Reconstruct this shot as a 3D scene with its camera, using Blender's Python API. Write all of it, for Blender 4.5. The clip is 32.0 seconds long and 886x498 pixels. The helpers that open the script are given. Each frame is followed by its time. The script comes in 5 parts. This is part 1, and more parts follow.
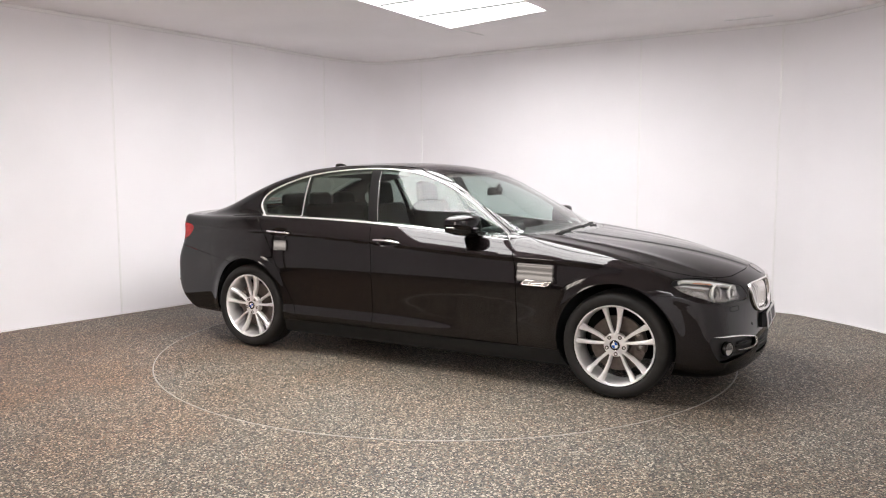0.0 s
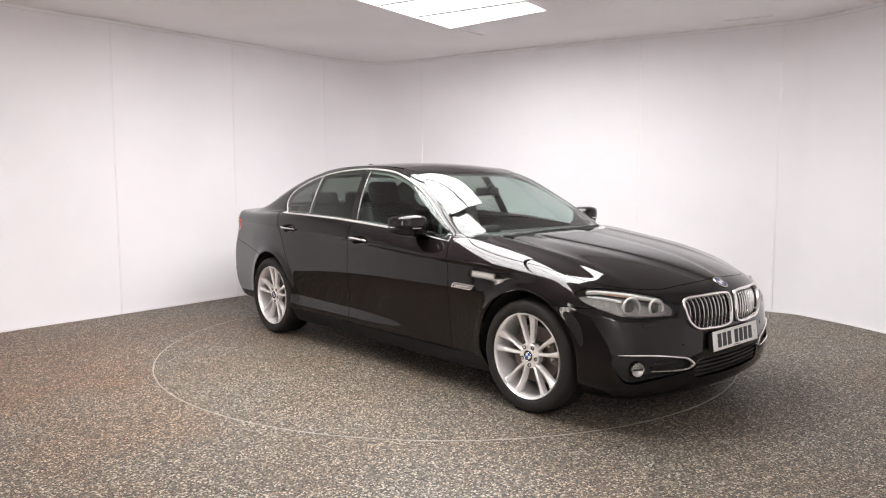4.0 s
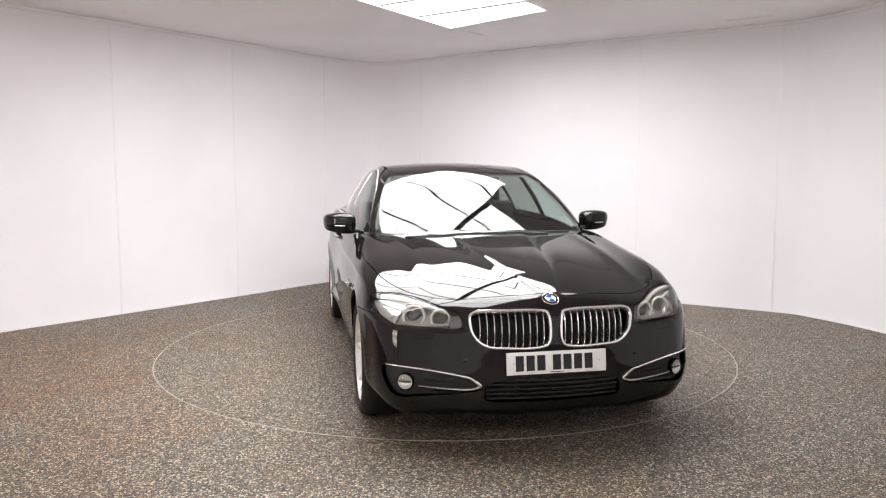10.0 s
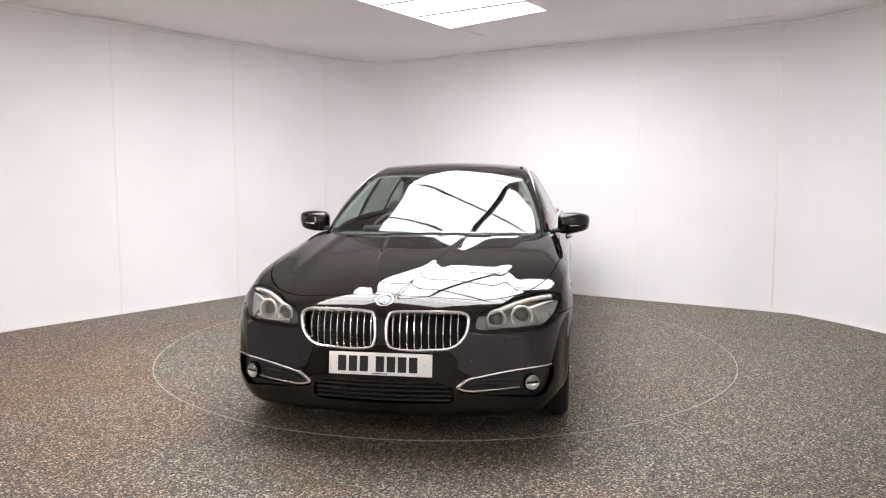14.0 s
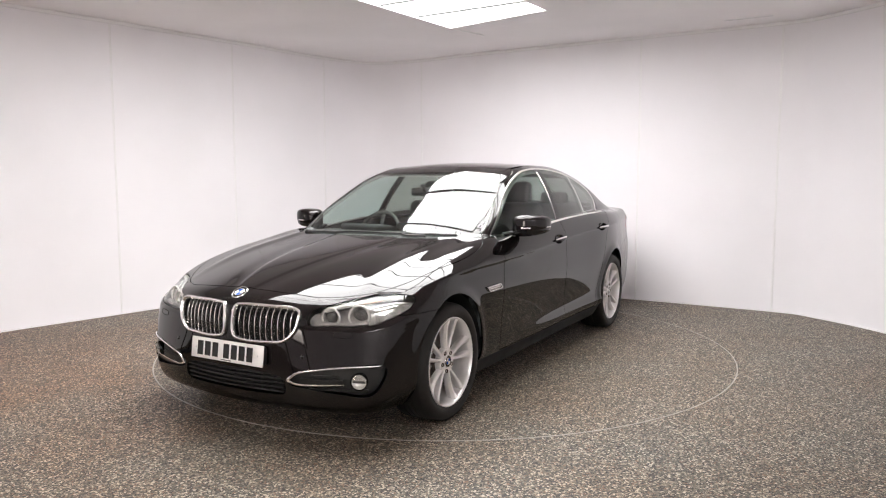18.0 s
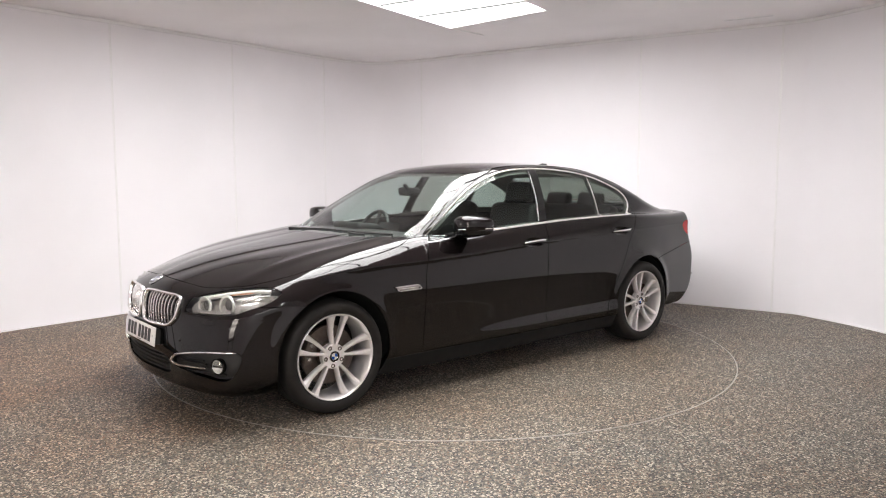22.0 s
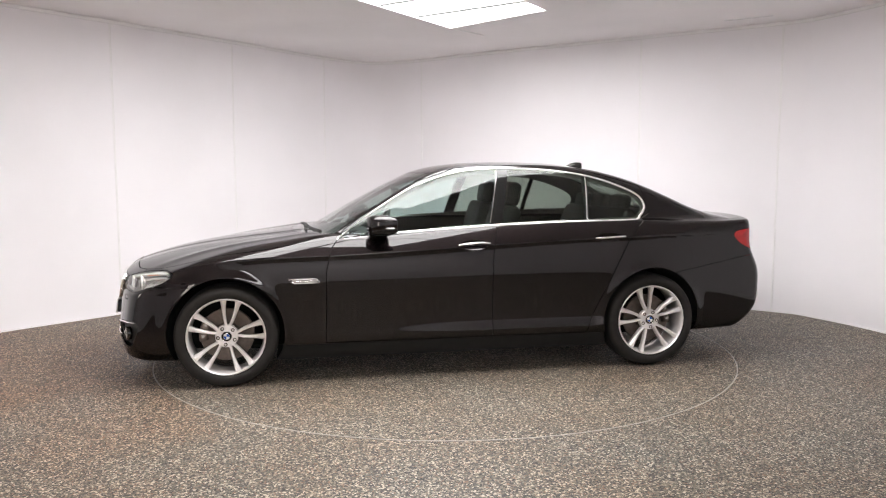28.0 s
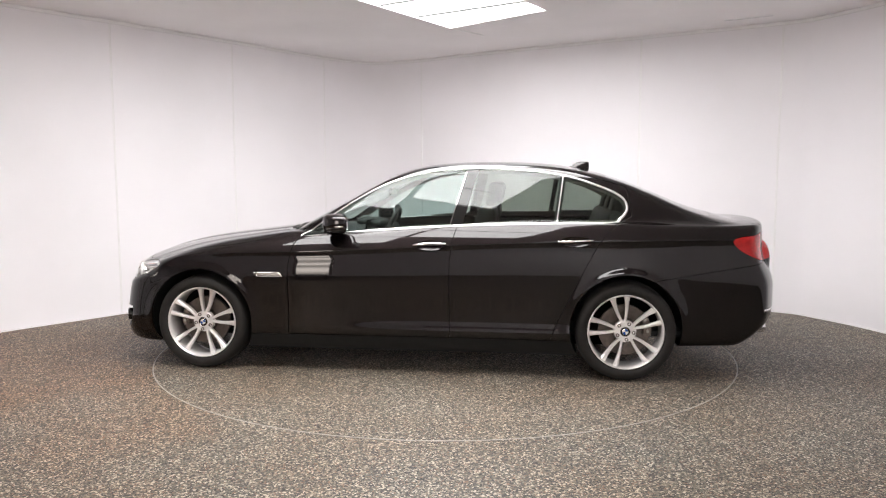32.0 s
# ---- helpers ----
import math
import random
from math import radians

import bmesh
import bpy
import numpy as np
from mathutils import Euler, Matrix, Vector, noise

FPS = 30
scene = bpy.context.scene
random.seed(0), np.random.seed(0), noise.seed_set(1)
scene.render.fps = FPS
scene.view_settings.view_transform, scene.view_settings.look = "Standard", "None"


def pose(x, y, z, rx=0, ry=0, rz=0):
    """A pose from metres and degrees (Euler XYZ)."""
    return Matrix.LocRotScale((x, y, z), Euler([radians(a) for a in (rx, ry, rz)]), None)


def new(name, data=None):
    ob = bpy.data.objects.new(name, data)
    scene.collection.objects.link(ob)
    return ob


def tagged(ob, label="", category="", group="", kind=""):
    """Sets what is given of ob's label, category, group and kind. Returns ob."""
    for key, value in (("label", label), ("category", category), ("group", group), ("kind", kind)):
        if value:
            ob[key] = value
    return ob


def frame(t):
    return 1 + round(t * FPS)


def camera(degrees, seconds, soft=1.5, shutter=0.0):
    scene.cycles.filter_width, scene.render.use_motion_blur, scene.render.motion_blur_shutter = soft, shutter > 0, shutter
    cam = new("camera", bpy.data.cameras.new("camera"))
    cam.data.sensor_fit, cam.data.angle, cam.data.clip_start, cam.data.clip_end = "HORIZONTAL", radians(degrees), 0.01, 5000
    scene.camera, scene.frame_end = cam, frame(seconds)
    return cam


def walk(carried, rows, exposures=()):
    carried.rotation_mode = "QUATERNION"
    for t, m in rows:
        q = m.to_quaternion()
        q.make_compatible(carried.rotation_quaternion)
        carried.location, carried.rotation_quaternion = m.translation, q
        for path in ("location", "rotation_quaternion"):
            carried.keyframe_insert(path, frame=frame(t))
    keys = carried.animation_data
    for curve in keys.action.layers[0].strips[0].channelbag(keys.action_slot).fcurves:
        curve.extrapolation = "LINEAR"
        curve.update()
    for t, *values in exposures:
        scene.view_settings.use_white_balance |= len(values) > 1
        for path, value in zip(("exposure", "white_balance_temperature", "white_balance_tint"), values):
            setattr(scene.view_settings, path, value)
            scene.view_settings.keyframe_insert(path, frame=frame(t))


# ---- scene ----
# The camera stands still on a stand in front of the turntable.
cam = camera(62.113, 32.0, soft=1.15)
EYE = pose(0.0, -5.963, 1.378, 90 - 5.705, 0, 0.146) @ pose(0, 0, 0, 0, 0, -0.044)
walk(cam, [(0.0, EYE), (32.0, EYE)])

# ---- light: a windowless room under a lit ceiling box ----
world = bpy.data.worlds.new("world")
scene.world = world
world.use_nodes = True
world.node_tree.nodes["Background"].inputs[0].default_value = (0.9, 0.92, 1.0, 1)
world.node_tree.nodes["Background"].inputs[1].default_value = 0.02
scene.view_settings.exposure = 0.11
LIGHT = 11.4
CEIL = 2.87

# turn of the table in degrees over time
TURN = (-3.45331e-07, 3.335383e-05, -3.288208e-04, -1.587669e-02, -4.8253486, -28.574497)


def turned(t):
    return sum(k * t ** (5 - i) for i, k in enumerate(TURN))


# ---- materials ----
def nodes(name):
    m = bpy.data.materials.new(name)
    m.use_nodes = True
    t = m.node_tree
    return m, t, t.nodes["Principled BSDF"]


def link(t, a, b):
    t.links.new(a, b)


def add(t, kind, **settings):
    n = t.nodes.new(kind)
    for k, v in settings.items():
        n.inputs[k.replace("_", " ")].default_value = v
    return n


def coords(t, out="Object"):
    return t.nodes.new("ShaderNodeTexCoord").outputs[out]


def ramp(t, fac, stops, constant=False):
    r = t.nodes.new("ShaderNodeValToRGB")
    r.color_ramp.interpolation = "CONSTANT" if constant else "LINEAR"
    e = r.color_ramp.elements
    while len(e) < len(stops):
        e.new(0.5)
    for s, (p, c) in zip(e, stops):
        s.position, s.color = p, (*c, 1)
    link(t, fac, r.inputs[0])
    return r.outputs[0]


def surface(name, colour, rough=0.5, metal=0.0, vary=0.0, scale=20.0, bump=0.0, bump_scale=200.0, coat=0.0, ior=1.5):
    m, t, p = nodes(name)
    p.inputs["Roughness"].default_value = rough
    p.inputs["Metallic"].default_value = metal
    p.inputs["IOR"].default_value = ior
    p.inputs["Coat Weight"].default_value = coat
    p.inputs["Coat Roughness"].default_value = 0.02
    p.inputs["Base Color"].default_value = (*colour, 1)
    if vary:
        n = add(t, "ShaderNodeTexNoise", Scale=scale, Detail=5.0)
        link(t, coords(t), n.inputs["Vector"])
        lo, hi = [tuple(max(0, min(1, c * k)) for c in colour) for k in (1 - vary, 1 + vary)]
        link(t, ramp(t, n.outputs[0], [(0.3, lo), (0.7, hi)]), p.inputs["Base Color"])
        g = add(t, "ShaderNodeMapRange", To_Min=rough * (1 - vary * 0.6), To_Max=min(1, rough * (1 + vary * 0.6)))
        link(t, n.outputs[0], g.inputs[0])
        link(t, g.outputs[0], p.inputs["Roughness"])
    if bump:
        n2 = add(t, "ShaderNodeTexNoise", Scale=bump_scale, Detail=3.0)
        link(t, coords(t), n2.inputs["Vector"])
        b = add(t, "ShaderNodeBump", Strength=bump, Distance=0.002)
        link(t, n2.outputs[0], b.inputs["Height"])
        link(t, b.outputs[0], p.inputs["Normal"])
    return m


def glowing(name, colour, strength):
    m, t, p = nodes(name)
    p.inputs["Base Color"].default_value = (*colour, 1)
    p.inputs["Emission Color"].default_value = (*colour, 1)
    p.inputs["Emission Strength"].default_value = strength
    return m


def banded_glow(name, colour, low, high, pitch):
    """A diffuser lit by lamps behind it, brighter in level bands."""
    m = glowing(name, colour, low)
    t = m.node_tree
    sep = t.nodes.new("ShaderNodeSeparateXYZ")
    link(t, coords(t), sep.inputs[0])
    turn = t.nodes.new("ShaderNodeMath")
    turn.operation = "MULTIPLY"
    turn.inputs[1].default_value = 2 * math.pi / pitch
    link(t, sep.outputs[2], turn.inputs[0])
    wave = t.nodes.new("ShaderNodeMath")
    wave.operation = "COSINE"
    link(t, turn.outputs[0], wave.inputs[0])
    amount = add(t, "ShaderNodeMapRange", To_Min=low, To_Max=high)
    amount.inputs["From Min"].default_value = -1.0
    link(t, wave.outputs[0], amount.inputs[0])
    link(t, amount.outputs[0], t.nodes["Principled BSDF"].inputs["Emission Strength"])
    return m


def pane_glass(name, tint, gloss=1.0, bounce=0.043):
    m, t, p = nodes(name)
    out = t.nodes["Material Output"]
    clear = t.nodes.new("ShaderNodeBsdfTransparent")
    clear.inputs[0].default_value = (*tint, 1)
    shine = t.nodes.new("ShaderNodeBsdfGlossy")
    shine.inputs["Roughness"].default_value = 0.0
    shine.inputs[0].default_value = (gloss, gloss, gloss, 1)
    rim = add(t, "ShaderNodeLayerWeight", Blend=0.5)
    up = t.nodes.new("ShaderNodeMath")
    up.operation = "POWER"
    up.inputs[1].default_value = 5.0
    link(t, rim.outputs["Facing"], up.inputs[0])
    fres = add(t, "ShaderNodeMapRange", To_Min=bounce, To_Max=1.0)
    link(t, up.outputs[0], fres.inputs[0])
    mix = t.nodes.new("ShaderNodeMixShader")
    link(t, fres.outputs[0], mix.inputs[0])
    link(t, clear.outputs[0], mix.inputs[1])
    link(t, shine.outputs[0], mix.inputs[2])
    link(t, mix.outputs[0], out.inputs[0])
    t.nodes.remove(p)
    return m


def carpaint():
    """Black base with fine metallic flake under a clear coat."""
    m, t, p = nodes("black_metallic_paint")
    n = add(t, "ShaderNodeTexVoronoi", Scale=1500.0)
    link(t, coords(t), n.inputs["Vector"])
    link(t, ramp(t, n.outputs["Color"], [(0.3, (0.0060, 0.0045, 0.0047)), (0.95, (0.0190, 0.0140, 0.0148))]), p.inputs["Base Color"])
    p.inputs["Metallic"].default_value = 1.0
    p.inputs["Roughness"].default_value = 0.50
    p.inputs["Specular Tint"].default_value = (0.10, 0.08, 0.08, 1)
    p.inputs["Coat Weight"].default_value = 1.0
    p.inputs["Coat Roughness"].default_value = 0.03
    p.inputs["Coat IOR"].default_value = 1.48
    return m


def add_range(t, value, lo, hi):
    n = add(t, "ShaderNodeMapRange", From_Min=lo, From_Max=hi)
    link(t, value, n.inputs[0])
    return n.outputs[0]


def speckled_floor(name):
    """Poured floor of small coloured stone chips in a dark binder."""
    m, t, p = nodes(name)
    co = coords(t)
    v = add(t, "ShaderNodeTexVoronoi", Scale=128.0, Randomness=1.0)
    link(t, co, v.inputs["Vector"])
    sep = t.nodes.new("ShaderNodeSeparateColor")
    link(t, v.outputs["Color"], sep.inputs[0])
    chips = ramp(t, sep.outputs[0], [(0.0, (0.022, 0.0195, 0.017)), (0.28, (0.066, 0.058, 0.047)), (0.45, (0.125, 0.110, 0.087)),
                                     (0.66, (0.27, 0.24, 0.19)), (0.80, (0.175, 0.105, 0.072)), (0.86, (0.50, 0.455, 0.38)), (0.955, (0.085, 0.088, 0.068))], True)
    big = add(t, "ShaderNodeTexNoise", Scale=1.1, Detail=4.0)
    link(t, co, big.inputs["Vector"])
    tone = ramp(t, big.outputs[0], [(0.32, (1.02, 0.90, 0.80)), (0.68, (1.04, 1.05, 1.05))])
    mul = t.nodes.new("ShaderNodeMix")
    mul.data_type, mul.blend_type = "RGBA", "MULTIPLY"
    mul.inputs[0].default_value = 1.0
    link(t, chips, mul.inputs[6])
    link(t, tone, mul.inputs[7])
    # browner tint on the floor beside the table, fading at a ragged edge
    off = t.nodes.new("ShaderNodeVectorMath")
    off.operation = "DISTANCE"
    off.inputs[1].default_value = (-3.6, -1.0, 0)
    link(t, co, off.inputs[0])
    ragged = t.nodes.new("ShaderNodeMath")
    ragged.operation = "MULTIPLY_ADD"
    ragged.inputs[1].default_value = 2.6
    link(t, big.outputs[0], ragged.inputs[0])
    link(t, off.outputs["Value"], ragged.inputs[2])
    brown_tint = ramp(t, add_range(t, ragged.outputs[0], 1.5, 4.3), [(0.0, (1.12, 0.86, 0.70)), (1.0, (1.0, 1.0, 1.0))])
    browned = t.nodes.new("ShaderNodeMix")
    browned.data_type, browned.blend_type = "RGBA", "MULTIPLY"
    browned.inputs[0].default_value = 1.0
    link(t, mul.outputs[2], browned.inputs[6])
    link(t, brown_tint, browned.inputs[7])
    link(t, browned.outputs[2], p.inputs["Base Color"])
    rg = add(t, "ShaderNodeMapRange", To_Min=0.42, To_Max=0.68)
    link(t, sep.outputs[1], rg.inputs[0])
    link(t, rg.outputs[0], p.inputs["Roughness"])
    b = add(t, "ShaderNodeBump", Strength=0.5, Distance=0.003)
    link(t, sep.outputs[1], b.inputs["Height"])
    link(t, b.outputs[0], p.inputs["Normal"])
    return m


PAINT = carpaint()
FLOOR = speckled_floor("speckled_floor")
RIM = surface("worn_pale_metal", (0.42, 0.39, 0.355), 0.5, vary=0.25, scale=14)
WALL = surface("white_wall_cladding", (0.930, 0.906, 0.932), 0.62, vary=0.03, scale=0.9, bump=0.02, bump_scale=6)
STRIP = surface("white_joint_strip", (0.96, 0.945, 0.95), 0.25, vary=0.01, scale=4)
CEILING = surface("ceiling_paint", (0.945, 0.915, 0.925), 0.75, vary=0.03, scale=1.2, bump=0.15, bump_scale=240)
LAMP = glowing("lit_diffuser", (1.0, 0.985, 0.98), LIGHT)
SOFT = banded_glow("warm_light_panel", (1.0, 0.90, 0.82), 3.5, 11.0, 0.36)
AMBER = surface("amber_reflector", (0.80, 0.40, 0.24), 0.2, 0.2)
BAR = surface("dark_grey_light_bar", (0.05, 0.05, 0.05), 0.45, vary=0.1, scale=8)
WHITE = surface("white_metal", (0.75, 0.74, 0.73), 0.4, vary=0.03, scale=8)
CHROME = surface("chrome", (0.95, 0.94, 0.93), 0.09, 0.95, vary=0.02, scale=30)
SATIN = surface("satin_aluminium", (0.84, 0.82, 0.80), 0.3, 0.8, vary=0.06, scale=25)
ALLOY = surface("silver_alloy_lacquer", (0.90, 0.87, 0.86), 0.30, 0.42, vary=0.05, scale=18, coat=0.6)
STEEL = surface("brake_steel", (0.15, 0.125, 0.11), 0.42, 0.8, vary=0.2, scale=30)
RUBBER = surface("tyre_rubber", (0.016, 0.0145, 0.0135), 0.6, vary=0.25, scale=30, bump=0.2, bump_scale=300, ior=1.4)
GLOSS = surface("gloss_black_trim", (0.008, 0.008, 0.008), 0.08, vary=0.05, scale=20)
PLASTIC = surface("black_grained_plastic", (0.014, 0.0138, 0.0135), 0.5, vary=0.15, scale=40, bump=0.2, bump_scale=500)
DARK = surface("dark_underseal", (0.006, 0.006, 0.006), 0.85, vary=0.3, scale=10)
SCREEN = pane_glass("windscreen_glass", (0.74, 0.82, 0.79), 1.0, 0.07)
DOORGLASS = pane_glass("green_door_glass", (0.60, 0.71, 0.68))
PRIVACY = pane_glass("privacy_glass", (0.42, 0.47, 0.43))
LENS = pane_glass("clear_lamp_lens", (0.93, 0.94, 0.94))
MIRROR = surface("mirror", (0.9, 0.9, 0.9), 0.01, 1.0)
REDLAMP = surface("red_lamp_lens", (0.55, 0.014, 0.016), 0.22, vary=0.2, scale=25)
LEATHER = surface("dark_leather", (0.022, 0.020, 0.019), 0.45, vary=0.2, scale=30, bump=0.25, bump_scale=350)
LINER = surface("grey_headliner", (0.20, 0.19, 0.175), 0.9, vary=0.06, scale=40)
DASH = surface("dark_dashboard", (0.012, 0.012, 0.012), 0.6, vary=0.15, scale=30, bump=0.2, bump_scale=400)
PLATE = surface("white_reflective_plate", (0.95, 0.94, 0.92), 0.3, vary=0.02, scale=20)
INK = surface("black_ink", (0.01, 0.01, 0.01), 0.4)
BLUE = surface("blue_enamel", (0.02, 0.10, 0.42), 0.12, coat=1.0)
ENAMEL = surface("white_enamel", (0.8, 0.8, 0.8), 0.12, coat=1.0)
# mottled tone painted in for glints on the lamp's facets
GLINTS = surface("painted_glint_reflector", (0.50, 0.48, 0.46), 0.16, 0.55, vary=0.45, scale=55)
SILVERLAMP = surface("lamp_reflector", (0.85, 0.83, 0.80), 0.2, 0.7, vary=0.08, scale=40)
GREYLAMP = surface("grey_lamp_bezel", (0.40, 0.375, 0.36), 0.30, 0.25, vary=0.1, scale=40)
PROJECTOR = surface("grey_projector_glass", (0.13, 0.125, 0.12), 0.12, vary=0.1, scale=60)
OPAL = surface("opal_light_ring", (0.72, 0.71, 0.68), 0.25)


# ---- mesh tools ----
def finish(me, mat, smooth=40):
    if mat:
        me.materials.append(mat)
    if smooth:
        me.shade_smooth()
        if smooth < 180:
            me.set_sharp_from_angle(angle=radians(smooth))
    return me


def part(name, bm, material, parent, label="", smooth=40):
    """Links a bmesh as one mesh object under a thing or a part."""
    me = bpy.data.meshes.new(name)
    bm.normal_update()
    bm.to_mesh(me)
    bm.free()
    finish(me, material, smooth)
    ob = new(name, me)
    ob.parent = parent
    return tagged(ob, label)


def raw(name, verts, faces, material, parent, label="", smooth=40):
    me = bpy.data.meshes.new(name)
    me.from_pydata([tuple(v) for v in verts], [], [tuple(f) for f in faces])
    me.update()
    finish(me, material, smooth)
    ob = new(name, me)
    ob.parent = parent
    return tagged(ob, label)


def rbox(sx, sy, sz, m=None, bevel=0.0, segs=2, bm=None):
    """A box with rounded edges, centred, posed by m."""
    b = bmesh.new()
    bmesh.ops.create_cube(b, size=1, matrix=Matrix.Diagonal((sx, sy, sz, 1)))
    if bevel:
        bmesh.ops.bevel(b, geom=list(b.edges), offset=bevel, segments=segs, affect="EDGES", profile=0.5)
    if m:
        bmesh.ops.transform(b, matrix=m, verts=b.verts)
    return merge(bm, b)


def merge(bm, b):
    if bm is None:
        return b
    me = bpy.data.meshes.new("tmp")
    b.to_mesh(me)
    b.free()
    bm.from_mesh(me)
    bpy.data.meshes.remove(me)
    return bm


def lathe(profile, n=64, m=None, bm=None):
    """Turns (radius, y) pairs round the y axis."""
    b = bmesh.new()
    rings = []
    for r, y in profile:
        if r < 1e-6:
            rings.append([b.verts.new((0, y, 0))])
        else:
            rings.append([b.verts.new((r * math.cos(2 * math.pi * i / n), y, r * math.sin(2 * math.pi * i / n))) for i in range(n)])
    for a, c in zip(rings, rings[1:]):
        for i in range(n):
            j = (i + 1) % n
            if len(a) == 1 and len(c) > 1:
                b.faces.new((a[0], c[i], c[j]))
            elif len(c) == 1 and len(a) > 1:
                b.faces.new((a[i], c[0], a[j]))
            elif len(a) > 1:
                b.faces.new((a[i], c[i], c[j], a[j]))
    bmesh.ops.recalc_face_normals(b, faces=b.faces)
    if m:
        bmesh.ops.transform(b, matrix=m, verts=b.verts)
    return merge(bm, b)


def sweep(path, ups, w, h, closed=False, round_=0.35, bm=None, taper=None):
    """A bar of rounded section w by h along a path; ups give its thickness direction."""
    b = bmesh.new()
    P = [Vector(p) for p in path]
    n = len(P)
    sec = [(math.cos(a), math.sin(a)) for a in [math.pi * 2 * i / 12 for i in range(12)]]
    sec = [(math.copysign(abs(x) ** round_, x) / 2, math.copysign(abs(y) ** round_, y) / 2) for x, y in sec]
    rings = []
    for i in range(n):
        a, c = (P[i - 1], P[(i + 1) % n]) if closed else (P[max(0, i - 1)], P[min(n - 1, i + 1)])
        t = (c - a).normalized()
        u = Vector(ups[i] if not isinstance(ups, tuple) else ups)
        s = t.cross(u).normalized()
        u = s.cross(t).normalized()
        k = taper[i] if taper else 1
        rings.append([b.verts.new(P[i] + s * (x * w * k) + u * (y * h)) for x, y in sec])
    for i in range(n if closed else n - 1):
        r, q = rings[i], rings[(i + 1) % n]
        for j in range(12):
            b.faces.new((r[j], r[(j + 1) % 12], q[(j + 1) % 12], q[j]))
    if not closed:
        b.faces.new(rings[0])
        b.faces.new(list(reversed(rings[-1])))
    bmesh.ops.recalc_face_normals(b, faces=b.faces)
    return merge(bm, b)


def thing(name, label, category, group="", kind=""):
    ob = new(name)
    ob.empty_display_size = 0.1
    return tagged(ob, label, category, group, kind)


# ---- the room: curved white cladding round a turntable ----
# plan of the wall, anticlockwise from behind the camera
PLAN = [(-0.5, -8.2), (2.0, -7.9), (3.6, -6.6), (4.15, -4.4), (4.15, -2.2), (4.08, -0.8), (3.86, 0.35), (3.59, 1.07), (3.31, 1.41), (2.12, 2.15), (1.0, 2.85), (0.2, 3.36),
        (-0.30, 3.72), (-0.95, 3.96), (-1.53, 3.50), (-2.37, 2.39), (-3.23, 1.29), (-4.05, 0.26), (-4.75, -0.9), (-4.95, -2.4), (-4.85, -4.6), (-4.1, -6.6), (-2.6, -7.8)]


def smooth_loop(pts, per):
    n, out = len(pts), []
    for i in range(n):
        p = [Vector((*pts[(i + k) % n], 0)) for k in (-1, 0, 1, 2)]
        for j in range(per):
            t = j / per
            out.append(0.5 * (2 * p[1] + (p[2] - p[0]) * t + (2 * p[0] - 5 * p[1] + 4 * p[2] - p[3]) * t * t + (3 * p[1] - p[0] - 3 * p[2] + p[3]) * t ** 3))
    return out


